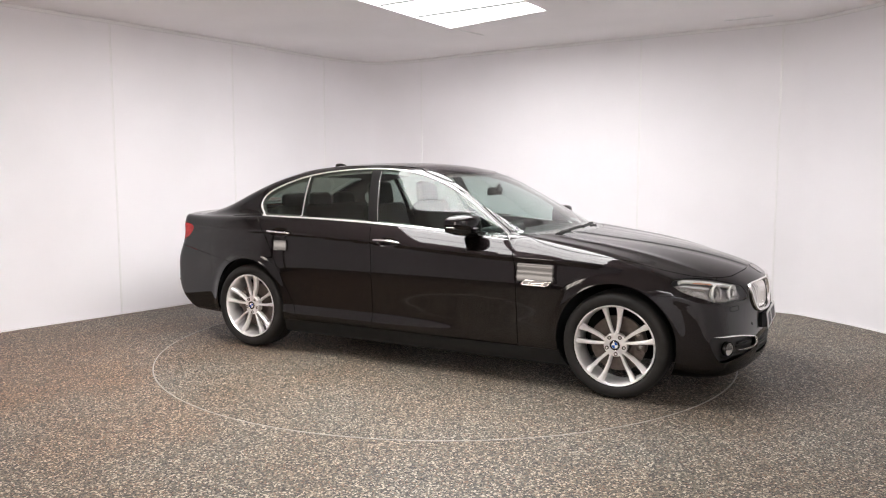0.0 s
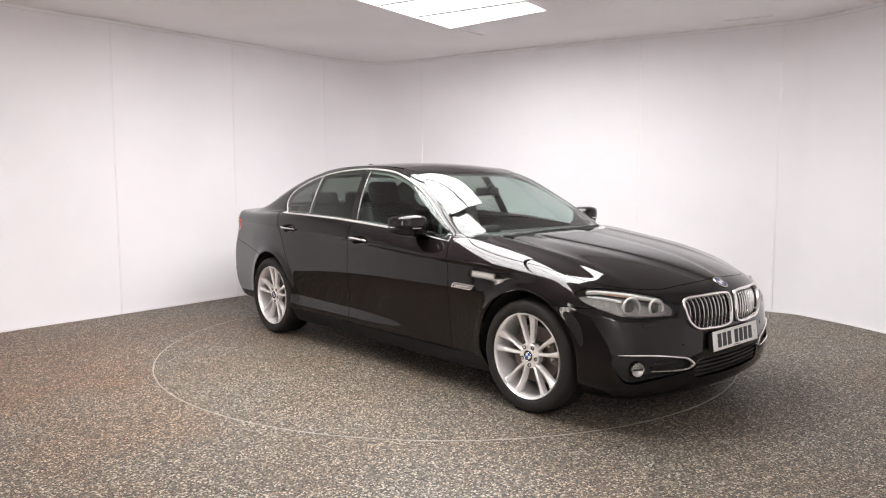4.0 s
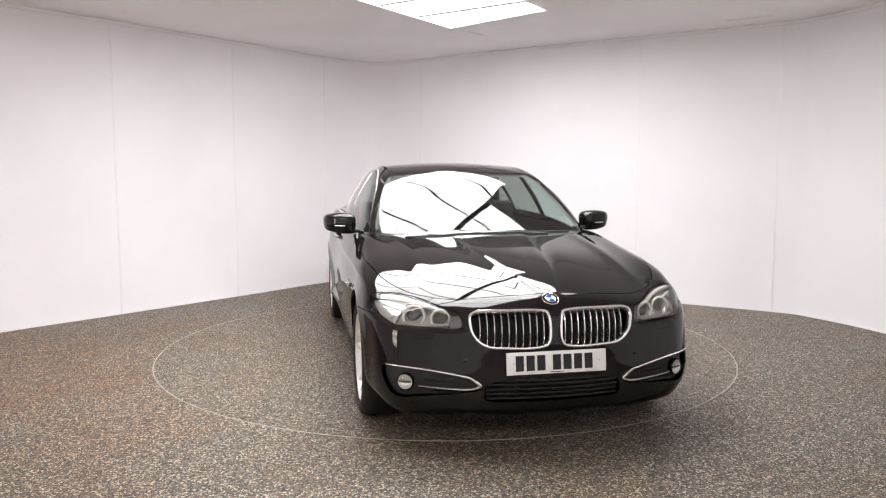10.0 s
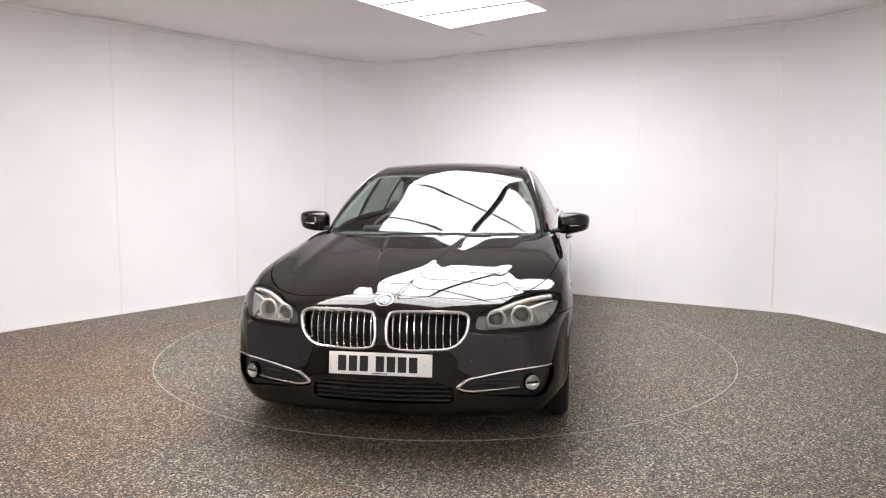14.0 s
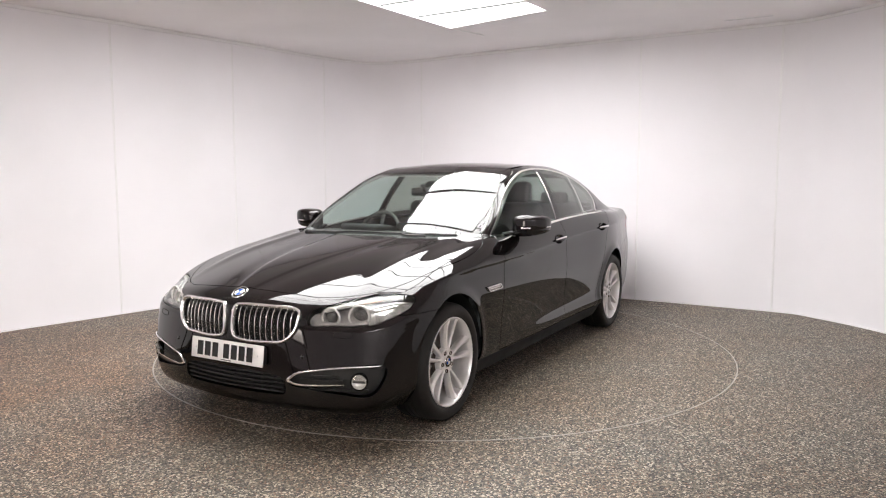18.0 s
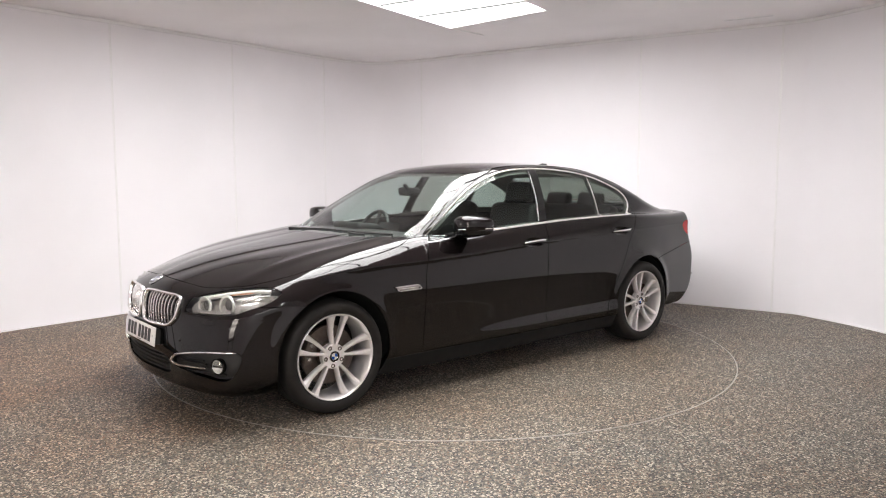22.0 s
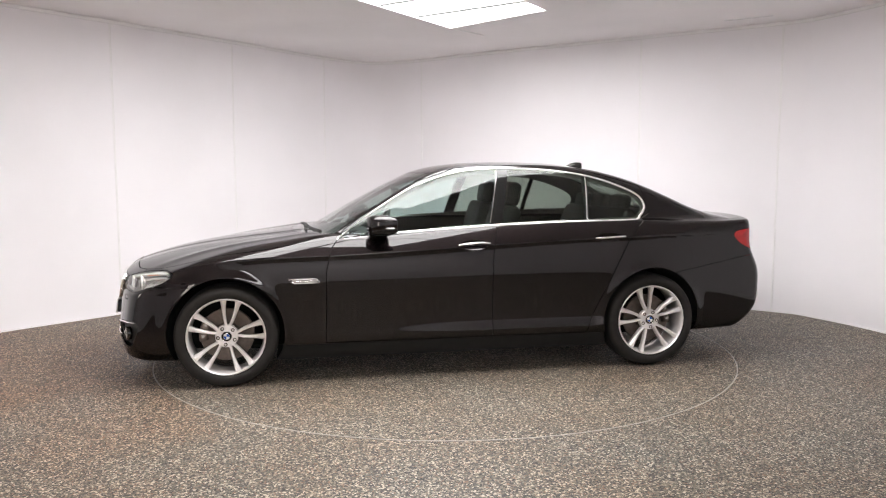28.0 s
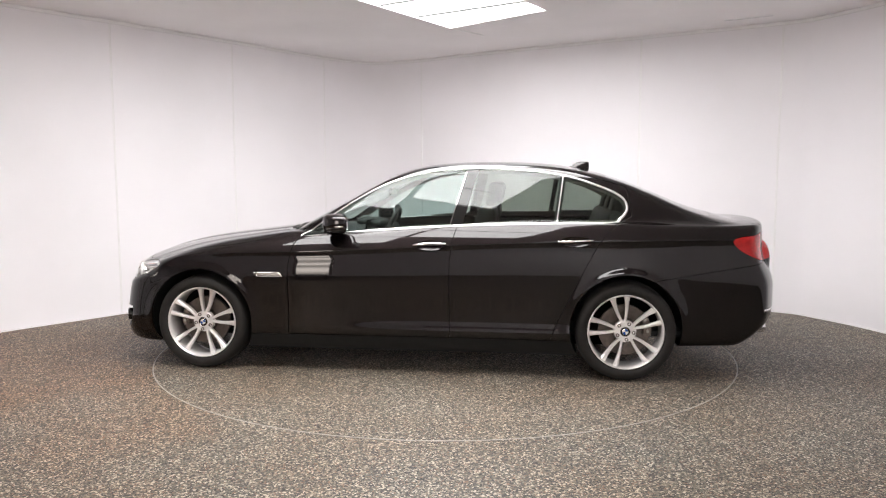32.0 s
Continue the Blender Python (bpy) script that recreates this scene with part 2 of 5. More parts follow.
def build_room():
    loop = smooth_loop(PLAN, 10)
    n = len(loop)
    # arc length, so that cladding boards start and end at the visible joints
    outward = []
    for i in range(n):
        t = (loop[(i + 1) % n] - loop[i - 1]).normalized()
        outward.append(Vector((t.y, -t.x, 0)))
    joints = [0, 10, 20, 30, 40, 50, 60, 80, 90, 120, 140, 150, 160, 170, 180, 190, 200, 210, 220]
    wall = new("wall", bpy.data.meshes.new("wall"))
    V, F = [], []
    for i in range(n):
        for d, z in ((0.012, -0.02), (0.012, CEIL + 0.05), (0.16, CEIL + 0.05), (0.16, -0.02)):
            V.append(loop[i] + outward[i] * d + Vector((0, 0, z)))
    for i in range(n):
        a, c = 4 * i, 4 * ((i + 1) % n)
        for k in range(4):
            F.append((a + k, a + (k + 1) % 4, c + (k + 1) % 4, c + k))
    wall.data.from_pydata([tuple(v) for v in V], [], F)
    finish(wall.data, WALL)
    tagged(wall, "curved wall clad in smooth white boards", kind="structure")
    for a, c in zip(joints, joints[1:] + [n]):
        V, F = [], []
        idx = list(range(a, c + 1))
        for q, i in enumerate(idx):
            p, o = loop[i % n].copy(), outward[i % n]
            if q in (0, len(idx) - 1):
                near = loop[idx[1 if q == 0 else -2] % n]
                p += (near - p).normalized() * 0.002
            for d, z in ((0.010, 0.002), (0.0, 0.002), (0.0, CEIL - 0.004), (0.010, CEIL - 0.004)):
                V.append(p + o * d + Vector((0, 0, z)))
        for q in range(len(idx) - 1):
            b, e = 4 * q, 4 * q + 4
            for k in range(3):
                F.append((b + k, e + k, e + k + 1, b + k + 1))
        F += [(0, 1, 2, 3), tuple(len(V) - 4 + k for k in (3, 2, 1, 0))]
        raw("panel", V, F, WALL, wall)
        # joint strip: flat cover with a raised spine
        i = a
        p, o = loop[i], outward[i]
        t = Vector((-o.y, o.x, 0))
        bm = bmesh.new()
        for w, d, off in ((0.022, 0.0030, 0.0), (0.010, 0.0065, 0.0)):
            m = Matrix((( t.x, o.x, 0, p.x), (t.y, o.y, 0, p.y), (0, 0, 1, CEIL / 2), (0, 0, 0, 1)))
            rbox(w, d, CEIL - 0.03, m @ pose(0, -d / 2 + 0.001, 0), 0.0015, 1, bm)
        part("joint_strip", bm, STRIP, wall)
    # top bead and thin foot bead along the cladding
    for name, z, w, h in (("trim", CEIL - 0.018, 0.014, 0.034), ("baseboard", 0.006, 0.010, 0.012)):
        bm = sweep([loop[i] - outward[i] * 0.006 + Vector((0, 0, z)) for i in range(n)], (0, 0, 1), w, h, True)
        tagged(part(name, bm, STRIP, None, "slim white bead along the wall cladding"), kind="structure")

    # floor with a round well for the turntable
    R0 = 2.2490
    V, F = [], []
    ring = [Vector((R0 * math.cos(2 * math.pi * i / 180), R0 * math.sin(2 * math.pi * i / 180), 0)) for i in range(180)]
    outer = [Vector((9 * math.cos(2 * math.pi * i / 180), -2.3 + 9 * math.sin(2 * math.pi * i / 180), 0)) for i in range(180)]
    for k in range(180):
        V += [ring[k] + Vector((0, 0, -0.05)), ring[k], outer[k]]
    for k in range(180):
        a, c = 3 * k, 3 * ((k + 1) % 180)
        F += [(a, c, c + 1, a + 1), (a + 1, c + 1, c + 2, a + 2)]
    tagged(raw("floor", V, F, FLOOR, None, "speckled poured floor of grey and brown chips"), kind="structure")

    # ceiling with an opening for the light box
    bm = bmesh.new()
    c, s = math.cos(AXIS), math.sin(AXIS)
    hole = [Vector((LB[0] + c * u - s * v, LB[1] + s * u + c * v, CEIL)) for u, v in ((0, 0), (LL, 0), (LL, ROW1), (L2, ROW1), (L2, LW), (START, LW), (START, ROW1), (SKEW, ROW1))]
    outer = [Vector((x, y, CEIL)) for x, y in ((-7, -10), (7, -10), (7, 6), (-7, 6))]
    hv, ov = [bm.verts.new(p) for p in hole], [bm.verts.new(p) for p in outer]
    es = [bm.edges.new((vs[i], vs[(i + 1) % len(vs)])) for vs in (hv, ov) for i in range(len(vs))]
    bmesh.ops.triangle_fill(bm, edges=es, use_beauty=True)
    g = bmesh.ops.extrude_face_region(bm, geom=list(bm.faces))
    bmesh.ops.translate(bm, vec=(0, 0, 0.12), verts=[v for v in g["geom"] if isinstance(v, bmesh.types.BMVert)])
    bmesh.ops.recalc_face_normals(bm, faces=bm.faces)
    tagged(part("ceiling", bm, CEILING, None, "matt white painted ceiling", smooth=0), kind="structure")


# the light box: near corner, direction of its long side, length and width
LB = Vector((0.056, 1.737))
AXIS = radians(236.6)
PITCH, COUNT, SECOND = 0.575, 7, 6
ROW1, ROW2, LW = 1.185, 1.24, 2.33
START = PITCH + 0.13
# the first row's end is sheared to fit its outline in the camera's view
SKEW = 0.205
LL, L2 = PITCH * COUNT, PITCH * SECOND


def build_light():
    box = thing("ceiling_light", "large ceiling light box with glowing white diffuser panels", "ceiling light")
    box.location = (LB.x, LB.y, CEIL)
    box.rotation_euler = (0, 0, AXIS)
    part("housing", rbox(LL + 0.1, LW + 0.1, 0.04, pose(LL / 2, LW / 2, 0.145), 0.004, 1), WHITE, box)
    for v0, v1, first, last in ((0.0, ROW1, 0, COUNT), (ROW2, LW, 1, SECOND)):
        w, v = v1 - v0, (v0 + v1) / 2
        for k in range(first, last):
            u0 = START if first and k == first else PITCH * k
            bm = rbox(PITCH * (k + 1) - u0 - 0.020, w - 0.02, 0.012, pose((PITCH * (k + 1) + u0) / 2, v, 0.03), 0.003, 1)
            if k == 0:
                for q in bm.verts:
                    if q.co.x < PITCH / 2:
                        q.co.x += SKEW * q.co.y / ROW1
            part("diffuser", bm, LAMP, box)
        for k in range(first + 1, last):
            part("joint_bar", rbox(0.021, w, 0.024, pose(PITCH * k, v, 0.020), 0.002, 1), BAR, box)
    part("beam", rbox(L2 - START, ROW2 - ROW1, 0.05, pose((L2 + START) / 2, (ROW1 + ROW2) / 2, 0.028), 0.004, 1), BAR, box, "dark beam between the two rows of panels")
    for u0, u1, v in ((0, LL, 0.005), (START, L2, LW - 0.005), (SKEW, START, ROW1 - 0.005), (L2 + 0.01, LL - 0.01, ROW1 - 0.005)):
        part("edge_trim", rbox(u1 - u0, 0.010, 0.03, pose((u0 + u1) / 2, v, 0.015), 0.002, 1), CEILING, box)
    for v0, v1, u in ((ROW1, LW - 0.01, START + 0.005), (0.010, ROW1, LL - 0.005), (ROW1, LW - 0.010, L2 - 0.005)):
        part("edge_trim", rbox(0.010, v1 - v0, 0.03, pose(u, (v0 + v1) / 2, 0.015), 0.002, 1), CEILING, box)
    lean = math.degrees(math.atan2(SKEW, ROW1))
    part("edge_trim", rbox(0.010, math.hypot(SKEW, ROW1) - 0.02, 0.03, pose(SKEW / 2 + 0.005, ROW1 / 2, 0.015, 0, 0, -lean), 0.002, 1), CEILING, box)


def build_fill_light():
    """Unseen fill light added behind the camera: a single row of the same panels."""
    box = thing("ceiling_light", "added unseen fill light, a row of glowing white panels behind the camera", "ceiling light")
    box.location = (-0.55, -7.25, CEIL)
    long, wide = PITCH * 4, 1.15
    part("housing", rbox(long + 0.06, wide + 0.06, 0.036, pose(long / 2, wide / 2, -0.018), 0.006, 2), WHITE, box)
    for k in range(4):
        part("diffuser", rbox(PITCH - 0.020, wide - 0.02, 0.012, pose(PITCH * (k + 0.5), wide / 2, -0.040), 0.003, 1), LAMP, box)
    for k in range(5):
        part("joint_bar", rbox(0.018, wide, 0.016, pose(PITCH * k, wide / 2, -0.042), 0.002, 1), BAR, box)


def build_light_stand(m, wide, low, high):
    """Floor-standing tall soft light beside the camera, turned to the car."""
    st = thing("light_stand", "floor-standing black soft light with a warm glowing panel", "light stand", "light stands round the turntable")
    st.matrix_world = m
    mid, tall, half = (low + high) / 2, high - low, wide / 2 + 0.03
    part("base", rbox(0.50, 0.40, 0.03, pose(0, 0, 0.015), 0.008, 2), PLASTIC, st)
    for x in (-half, half):
        part("upright", rbox(0.03, 0.03, high, pose(x * 0.8, -0.05, high / 2 + 0.02), 0.004, 1), PLASTIC, st)
    part("backboard", rbox(wide, 0.01, tall, pose(0, -0.03, mid), 0.003, 1), PLASTIC, st)
    part("frame", sweep([(-half, 0, low - 0.03), (half, 0, low - 0.03), (half, 0, high + 0.03), (-half, 0, high + 0.03)], (0, 1, 0), 0.03, 0.09, True), PLASTIC, st)
    part("light_panel", rbox(wide, 0.02, tall, pose(0, 0.02, mid), 0.006, 2), SOFT, st, "warm white diffuser with brighter bands over its lamps")


def build_ceiling_marks():
    # short raised cover strips on the ceiling beside the light
    for i, (x, y, a, n) in enumerate(((0.283, 1.92, 48, 0.40), (2.89, 1.227, -31.7, 0.43))):
        tagged(part("trim", rbox(n, 0.014, 0.008, pose(x, y, CEIL - 0.004, 0, 0, a), 0.002, 1), STRIP, None, "short cover strip on the ceiling"), kind="structure")


def build_turntable():
    disc = thing("turntable", "round floor turntable of speckled chips with a pale metal rim", "turntable")
    part("disc", lathe([(0, -0.02), (0, 0.0), (2.2375, 0.0), (2.2375, -0.02)], 180, pose(0, 0, 0, 90)), FLOOR, disc, smooth=30)
    part("rim_strip", lathe([(2.2395, -0.02), (2.2395, 0.0012), (2.2455, 0.0012), (2.2455, -0.02)], 180, pose(0, 0, 0, 90)), RIM, disc, "pale metal edge strip", 30)
    return disc


build_room()
build_light()
# added fill, out of view, to brighten the car's front and the floor
build_fill_light()
build_light_stand(pose(-2.25, -3.85, 0, 0, 0, -35), 0.44, 0.50, 1.72)
build_light_stand(pose(-4.2, -1.5, 0, 0, 0, -82), 0.26, 0.85, 1.35)
build_ceiling_marks()
table = build_turntable()
# ---- the car's form: x forward, y to its left, z up, origin on the ground between the axles ----
WB = 2.968
AX = WB / 2
HUB = 0.335


def spl(*pts):
    """Natural cubic through (x, y) pairs, straight beyond its ends."""
    a = np.array(sorted(pts), float)
    x, y = a[:, 0], a[:, 1]
    n = len(x)
    h, d = np.diff(x), np.diff(y) / np.diff(x)
    A, r = np.eye(n), np.zeros(n)
    for i in range(1, n - 1):
        A[i, i - 1:i + 2] = h[i - 1], 2 * (h[i - 1] + h[i]), h[i]
        r[i] = 6 * (d[i] - d[i - 1])
    M = np.linalg.solve(A, r)

    def f(q):
        q = np.asarray(q, float)
        c = np.clip(q, x[0], x[-1])
        i = np.clip(np.searchsorted(x, c) - 1, 0, n - 2)
        s, e = c - x[i], x[i + 1] - c
        v = (M[i] * e ** 3 + M[i + 1] * s ** 3) / (6 * h[i]) + (y[i] / h[i] - M[i] * h[i] / 6) * e + (y[i + 1] / h[i] - M[i + 1] * h[i] / 6) * s
        lo, hi = d[0] - h[0] * (M[1]) / 6, d[-1] + h[-1] * (M[-2]) / 6
        return v + np.where(q < x[0], (q - x[0]) * lo, 0) + np.where(q > x[-1], (q - x[-1]) * hi, 0)
    return f


def smin(a, b, k):
    h = np.clip(0.5 + 0.5 * (b - a) / k, 0, 1)
    return b + (a - b) * h - k * h * (1 - h)


def smax(a, b, k):
    return -smin(-a, -b, k)


def step(x, a, b):
    t = np.clip((x - a) / (b - a), 0, 1)
    return t * t * (3 - 2 * t)


HALF = spl((2.3, 0.705), (1.95, 0.884), (1.5, 0.924), (0.8, 0.932), (0.0, 0.930), (-0.8, 0.932), (-1.5, 0.938), (-2.0, 0.872), (-2.5, 0.795))
CREASE = spl((2.1, 0.735), (1.5, 0.822), (0.8, 0.850), (0.2, 0.876), (-0.5, 0.914), (-1.2, 0.941), (-1.9, 0.955), (-2.5, 0.955))
BELT = spl((2.1, 0.80), (1.5, 0.905), (0.9, 0.953), (0.4, 0.986), (-0.2, 1.022), (-0.9, 1.050), (-1.4, 1.066), (-2.0, 1.084), (-2.5, 1.085))
SIDE = spl((0.10, -0.15), (0.165, -0.085), (0.235, -0.044), (0.30, -0.028), (0.36, -0.023), (0.46, -0.018), (0.58, -0.007), (0.665, 0.0), (0.74, -0.002), (0.79, -0.006), (0.84, -0.0110), (0.88, -0.0096))
ENDS = spl((0.12, -0.15), (0.19, -0.085), (0.25, -0.036), (0.33, -0.014), (0.45, -0.007), (0.58, -0.002), (0.68, -0.001), (0.76, -0.005), (0.84, -0.012), (0.88, -0.008))
DECK = spl((2.24, 0.742), (2.05, 0.810), (1.80, 0.875), (1.45, 0.930), (1.1, 0.972), (0.8, 1.000), (0.5, 0.986), (-0.2, 1.028), (-0.9, 1.056), (-1.5, 1.070), (-2.1, 1.066), (-2.4, 1.066), (-2.56, 1.069))
FALL = spl((2.2, 0.115), (1.8, 0.065), (1.45, 0.030), (1.0, 0.015), (0.5, 0.003), (-1.4, 0.003), (-2.0, 0.018), (-2.5, 0.008))
NOSE = spl((0.12, -0.16), (0.18, -0.045), (0.24, -0.012), (0.34, 0.0), (0.45, -0.004), (0.55, -0.010), (0.65, -0.020), (0.75, -0.050), (0.82, -0.105))
TAIL = spl((0.12, -0.40), (0.20, -0.235), (0.28, -0.105), (0.38, -0.01), (0.55, 0.018), (0.68, 0.008), (0.78, -0.034), (0.84, -0.058), (0.92, -0.068), (1.02, -0.072), (1.10, -0.080))
ROOF = spl((1.02, 0.930), (0.72, 1.107), (0.40, 1.279), (0.12, 1.411), (-0.18, 1.470), (-0.6, 1.484), (-1.0, 1.466), (-1.4, 1.387), (-1.9, 1.196), (-2.35, 1.018))
ARCHX = spl((0.9, 0.119), (0.3, 0.124), (-0.2, 0.10), (-0.8, 0.105), (-1.6, 0.108), (-2.3, 0.18))
GLASSY = spl((1.0, 0.685), (0.6, 0.790), (0.2, 0.832), (-0.4, 0.848), (-1.0, 0.828), (-1.5, 0.790), (-2.0, 0.715), (-2.4, 0.57))
DOME = spl((2.15, 0.055), (1.87, 0.125), (1.6, 0.172), (1.3, 0.212), (0.9, 0.27))
# place and bow of nose and tail, lean of the side glass
NX, NC1, NC2 = 2.278, 0.270, 0.05
TX, TC1, TC2 = 2.58, 0.222, 0.18
TU1, TU2 = 0.124, 0.103


def lower_body(x, y, z):
    y = np.abs(y)
    zc, zb, w = CREASE(x), BELT(x), HALF(x)
    zz = np.where(z < 0.6, z, 0.6 + (z - 0.6) * 0.28 / (zc - 0.6))
    e = np.maximum(step(-x, 0.95, 1.55), step(x, 1.1, 1.7))
    off = SIDE(zz) * (1 - e) + ENDS(zz) * e
    # low ridge over the sill, fading forward
    off = off + 0.020 * np.exp(-((z - 0.305) / 0.048) ** 2) * step(-x, -0.80, 0.2) * (1 - step(-x, 1.0, 1.5))
    t = (z - zc) / (zb - zc)
    fold = step(z - zc, -0.017, 0.017)
    off = off * (1 - fold) + (-0.006 - 0.050 * t - 0.030 * np.maximum(t, 0) ** 2) * fold
    # swelling lips round the wheel openings
    for ax in (AX, -AX):
        r = np.hypot(x - ax, z - HUB)
        off = off + 0.014 * np.exp(-((r - 0.38) / 0.045) ** 2) * step(z, 0.2, 0.35)
    # the front bumper leans back below the lamps
    lean = 0.10 * (np.clip(z - 0.36, 0, 0.26) - 0.13)
    side = w + off - y - lean * step(x, 1.75, 2.0)
    deck = DECK(x) - FALL(x) * (y / 0.66) ** 2 - z
    front = step(x, 0.75, 1.05)
    deck = deck + front * (0.0035 * (1 - step(y - DOME(x), -0.014, 0.018)) - 0.003 * np.exp(-((y - DOME(x) - 0.05) / 0.06) ** 2)) * (1 - step(x, 2.1, 2.2))
    # outer fold of the bonnet over the wing
    deck = deck + front * 0.007 * np.exp(-((y - 0.60) / 0.05) ** 2) * step(2.1 - x, 0.0, 0.5)
    nose = NX + NOSE(z) - NC1 * y ** 2 - NC2 * y ** 6 - x - lean * step(y, 0.22, 0.66)
    tail = x + TX + TAIL(z) - TC1 * y ** 2 - TC2 * y ** 6
    soft = 0.035 + 0.055 * step(x, 0.7, 1.3)
    f = smin(side, deck, soft)
    f = smin(f, nose, 0.075)
    f = smin(f, tail, 0.035)
    # ledge under each headlamp
    zl = 0.617 + 0.30 * np.clip(2.09 - x, 0, 0.2)
    f = f - 0.013 * step(z, zl - 0.018, zl + 0.010) * (1 - step(z, zl + 0.03, zl + 0.12)) * step(y, 0.40, 0.50) * step(x, 1.80, 1.92)
    return smin(f, z - 0.145 - 0.022 * step(x, 1.2, 1.6) - 0.085 * step(-x, 1.45, 1.80), 0.03)


def cabin(x, y, z):
    y = np.abs(y)
    t = np.maximum((z - 0.95) / 0.45, -0.3)
    side = GLASSY(x) + 0.012 - TU1 * t - TU2 * np.maximum(t, 0) ** 2 - y
    top = ROOF(x) - ARCHX(x) * y ** 2 - z
    f = smin(smin(side, top, 0.075), z - 0.7, 0.05)
    return smin(f, smin(x + 2.5, 1.15 - x, 0.05), 0.05)


def form(x, y, z):
    """Positive inside the car's skin, in metres or nearly so."""
    return smax(lower_body(x, y, z), cabin(x, y, z), 0.012 + 0.11 * step(-x, 1.35, 1.9) * (1 - step(-x, 2.15, 2.45)))


def normals(P, e=0.002):
    g = np.stack([form(*(P + d).T) - form(*(P - d).T) for d in np.eye(3) * e], -1)
    return -g / np.maximum(np.linalg.norm(g, axis=1, keepdims=True), 1e-9)


def skin(step_x, fan, rows):
    """The left half of the skin as a fine net: points, normals, triangles."""
    x0, x1, zc = -1.80, 1.62, 0.56
    mid = np.arange(x0, x1 + 1e-6, step_x)
    ox = np.concatenate([np.full(fan, x0), mid, np.full(fan, x1)])
    al = np.concatenate([np.linspace(math.pi, math.pi / 2, fan, endpoint=False), np.full(len(mid), math.pi / 2), np.linspace(math.pi / 2, 0, fan + 1)[1:]])
    ph = np.linspace(-math.pi / 2, math.pi / 2, rows)
    A, Ph = np.meshgrid(al, ph, indexing="ij")
    O = np.stack([np.repeat(ox[:, None], rows, 1), 0 * A, 0 * A + zc], -1).reshape(-1, 3)
    D = np.stack([np.cos(A) * np.cos(Ph), np.sin(A) * np.cos(Ph), np.sin(Ph)], -1).reshape(-1, 3)
    lo, hi = np.full(len(O), 0.1), np.full(len(O), 1.8)
    for _ in range(22):
        m = (lo + hi) / 2
        inside = form(*(O + D * m[:, None]).T) > 0
        lo, hi = np.where(inside, m, lo), np.where(inside, hi, m)
    P = O + D * ((lo + hi) / 2)[:, None]
    P[:, 1] = np.maximum(P[:, 1], 0)
    N = normals(P)
    n = len(ox)
    i, j = np.meshgrid(np.arange(n - 1), np.arange(rows - 1), indexing="ij")
    a = (i * rows + j).ravel()
    T = np.concatenate([np.stack([a, a + 1, a + rows + 1], 1), np.stack([a, a + rows + 1, a + rows], 1)])
    area = np.linalg.norm(np.cross(P[T[:, 1]] - P[T[:, 0]], P[T[:, 2]] - P[T[:, 0]]), axis=1)
    T = T[area > 1e-9]
    # turn all faces outward
    fn = np.cross(P[T[:, 1]] - P[T[:, 0]], P[T[:, 2]] - P[T[:, 0]])
    flip = (fn * N[T].mean(1)).sum(1) < 0
    T[flip] = T[flip][:, ::-1]
    return P, N, T


def clip(net, f):
    """Keeps the side of a net where f is positive, cutting triangles along f = 0."""
    P, N, T = net
    v = f(P) if callable(f) else f
    s = v[T] > 0
    c = s.sum(1)
    keep = [T[c == 3]]
    newP, newN, made, out = [], [], {}, []
    base = len(P)

    def cut(a, b):
        k = (a, b) if a < b else (b, a)
        if k not in made:
            t = v[a] / (v[a] - v[b])
            made[k] = base + len(newP)
            newP.append(P[a] + (P[b] - P[a]) * t)
            m = N[a] + (N[b] - N[a]) * t
            newN.append(m / max(np.linalg.norm(m), 1e-9))
        return made[k]
    for tri, sg in zip(T[(c == 1) | (c == 2)].tolist(), s[(c == 1) | (c == 2)].tolist()):
        while sg[1] != sg[2]:
            tri, sg = tri[1:] + tri[:1], sg[1:] + sg[:1]
        a, b, d = tri
        p, q = cut(a, b), cut(a, d)
        if sg[0]:
            out.append((a, p, q))
        else:
            out += [(p, b, d), (p, d, q)]
    if newP:
        P, N = np.vstack([P, newP]), np.vstack([N, newN])
    T = np.vstack([keep[0], np.array(out, int).reshape(-1, 3)])
    used, inv = np.unique(T, return_inverse=True)
    return P[used], N[used], inv.reshape(-1, 3)


def outline(pts, n=6, closed=True):
    """A rounded closed line through plane points."""
    m, out = len(pts), []
    for i in range(m if closed else m - 1):
        p = [np.array(pts[(i + k) % m] if closed else pts[min(max(i + k, 0), m - 1)]) for k in (-1, 0, 1, 2)]
        for j in range(n):
            t = j / n
            out.append(0.5 * (2 * p[1] + (p[2] - p[0]) * t + (2 * p[0] - 5 * p[1] + 4 * p[2] - p[3]) * t * t + (3 * p[1] - p[0] - 3 * p[2] + p[3]) * t ** 3))
    if not closed:
        out.append(np.array(pts[-1]))
    return np.array(out)


def within(Q, poly):
    """Signed distance of plane points to a closed line, positive inside."""
    d = np.full(len(Q), 1e9)
    ins = np.zeros(len(Q), bool)
    for a, b in zip(poly, np.roll(poly, -1, 0)):
        e, w = b - a, Q - a
        t = np.clip((w @ e) / max(e @ e, 1e-12), 0, 1)
        d = np.minimum(d, ((w - t[:, None] * e) ** 2).sum(1))
        c1, c2, c3 = Q[:, 1] >= a[1], Q[:, 1] < b[1], e[0] * w[:, 1] > e[1] * w[:, 0]
        ins ^= (c1 & c2 & c3) | (~c1 & ~c2 & ~c3)
    return np.where(ins, 1, -1) * np.sqrt(d)


def side_line(poly, top=False):
    return lambda P: within(P[:, (0, 2)], poly)


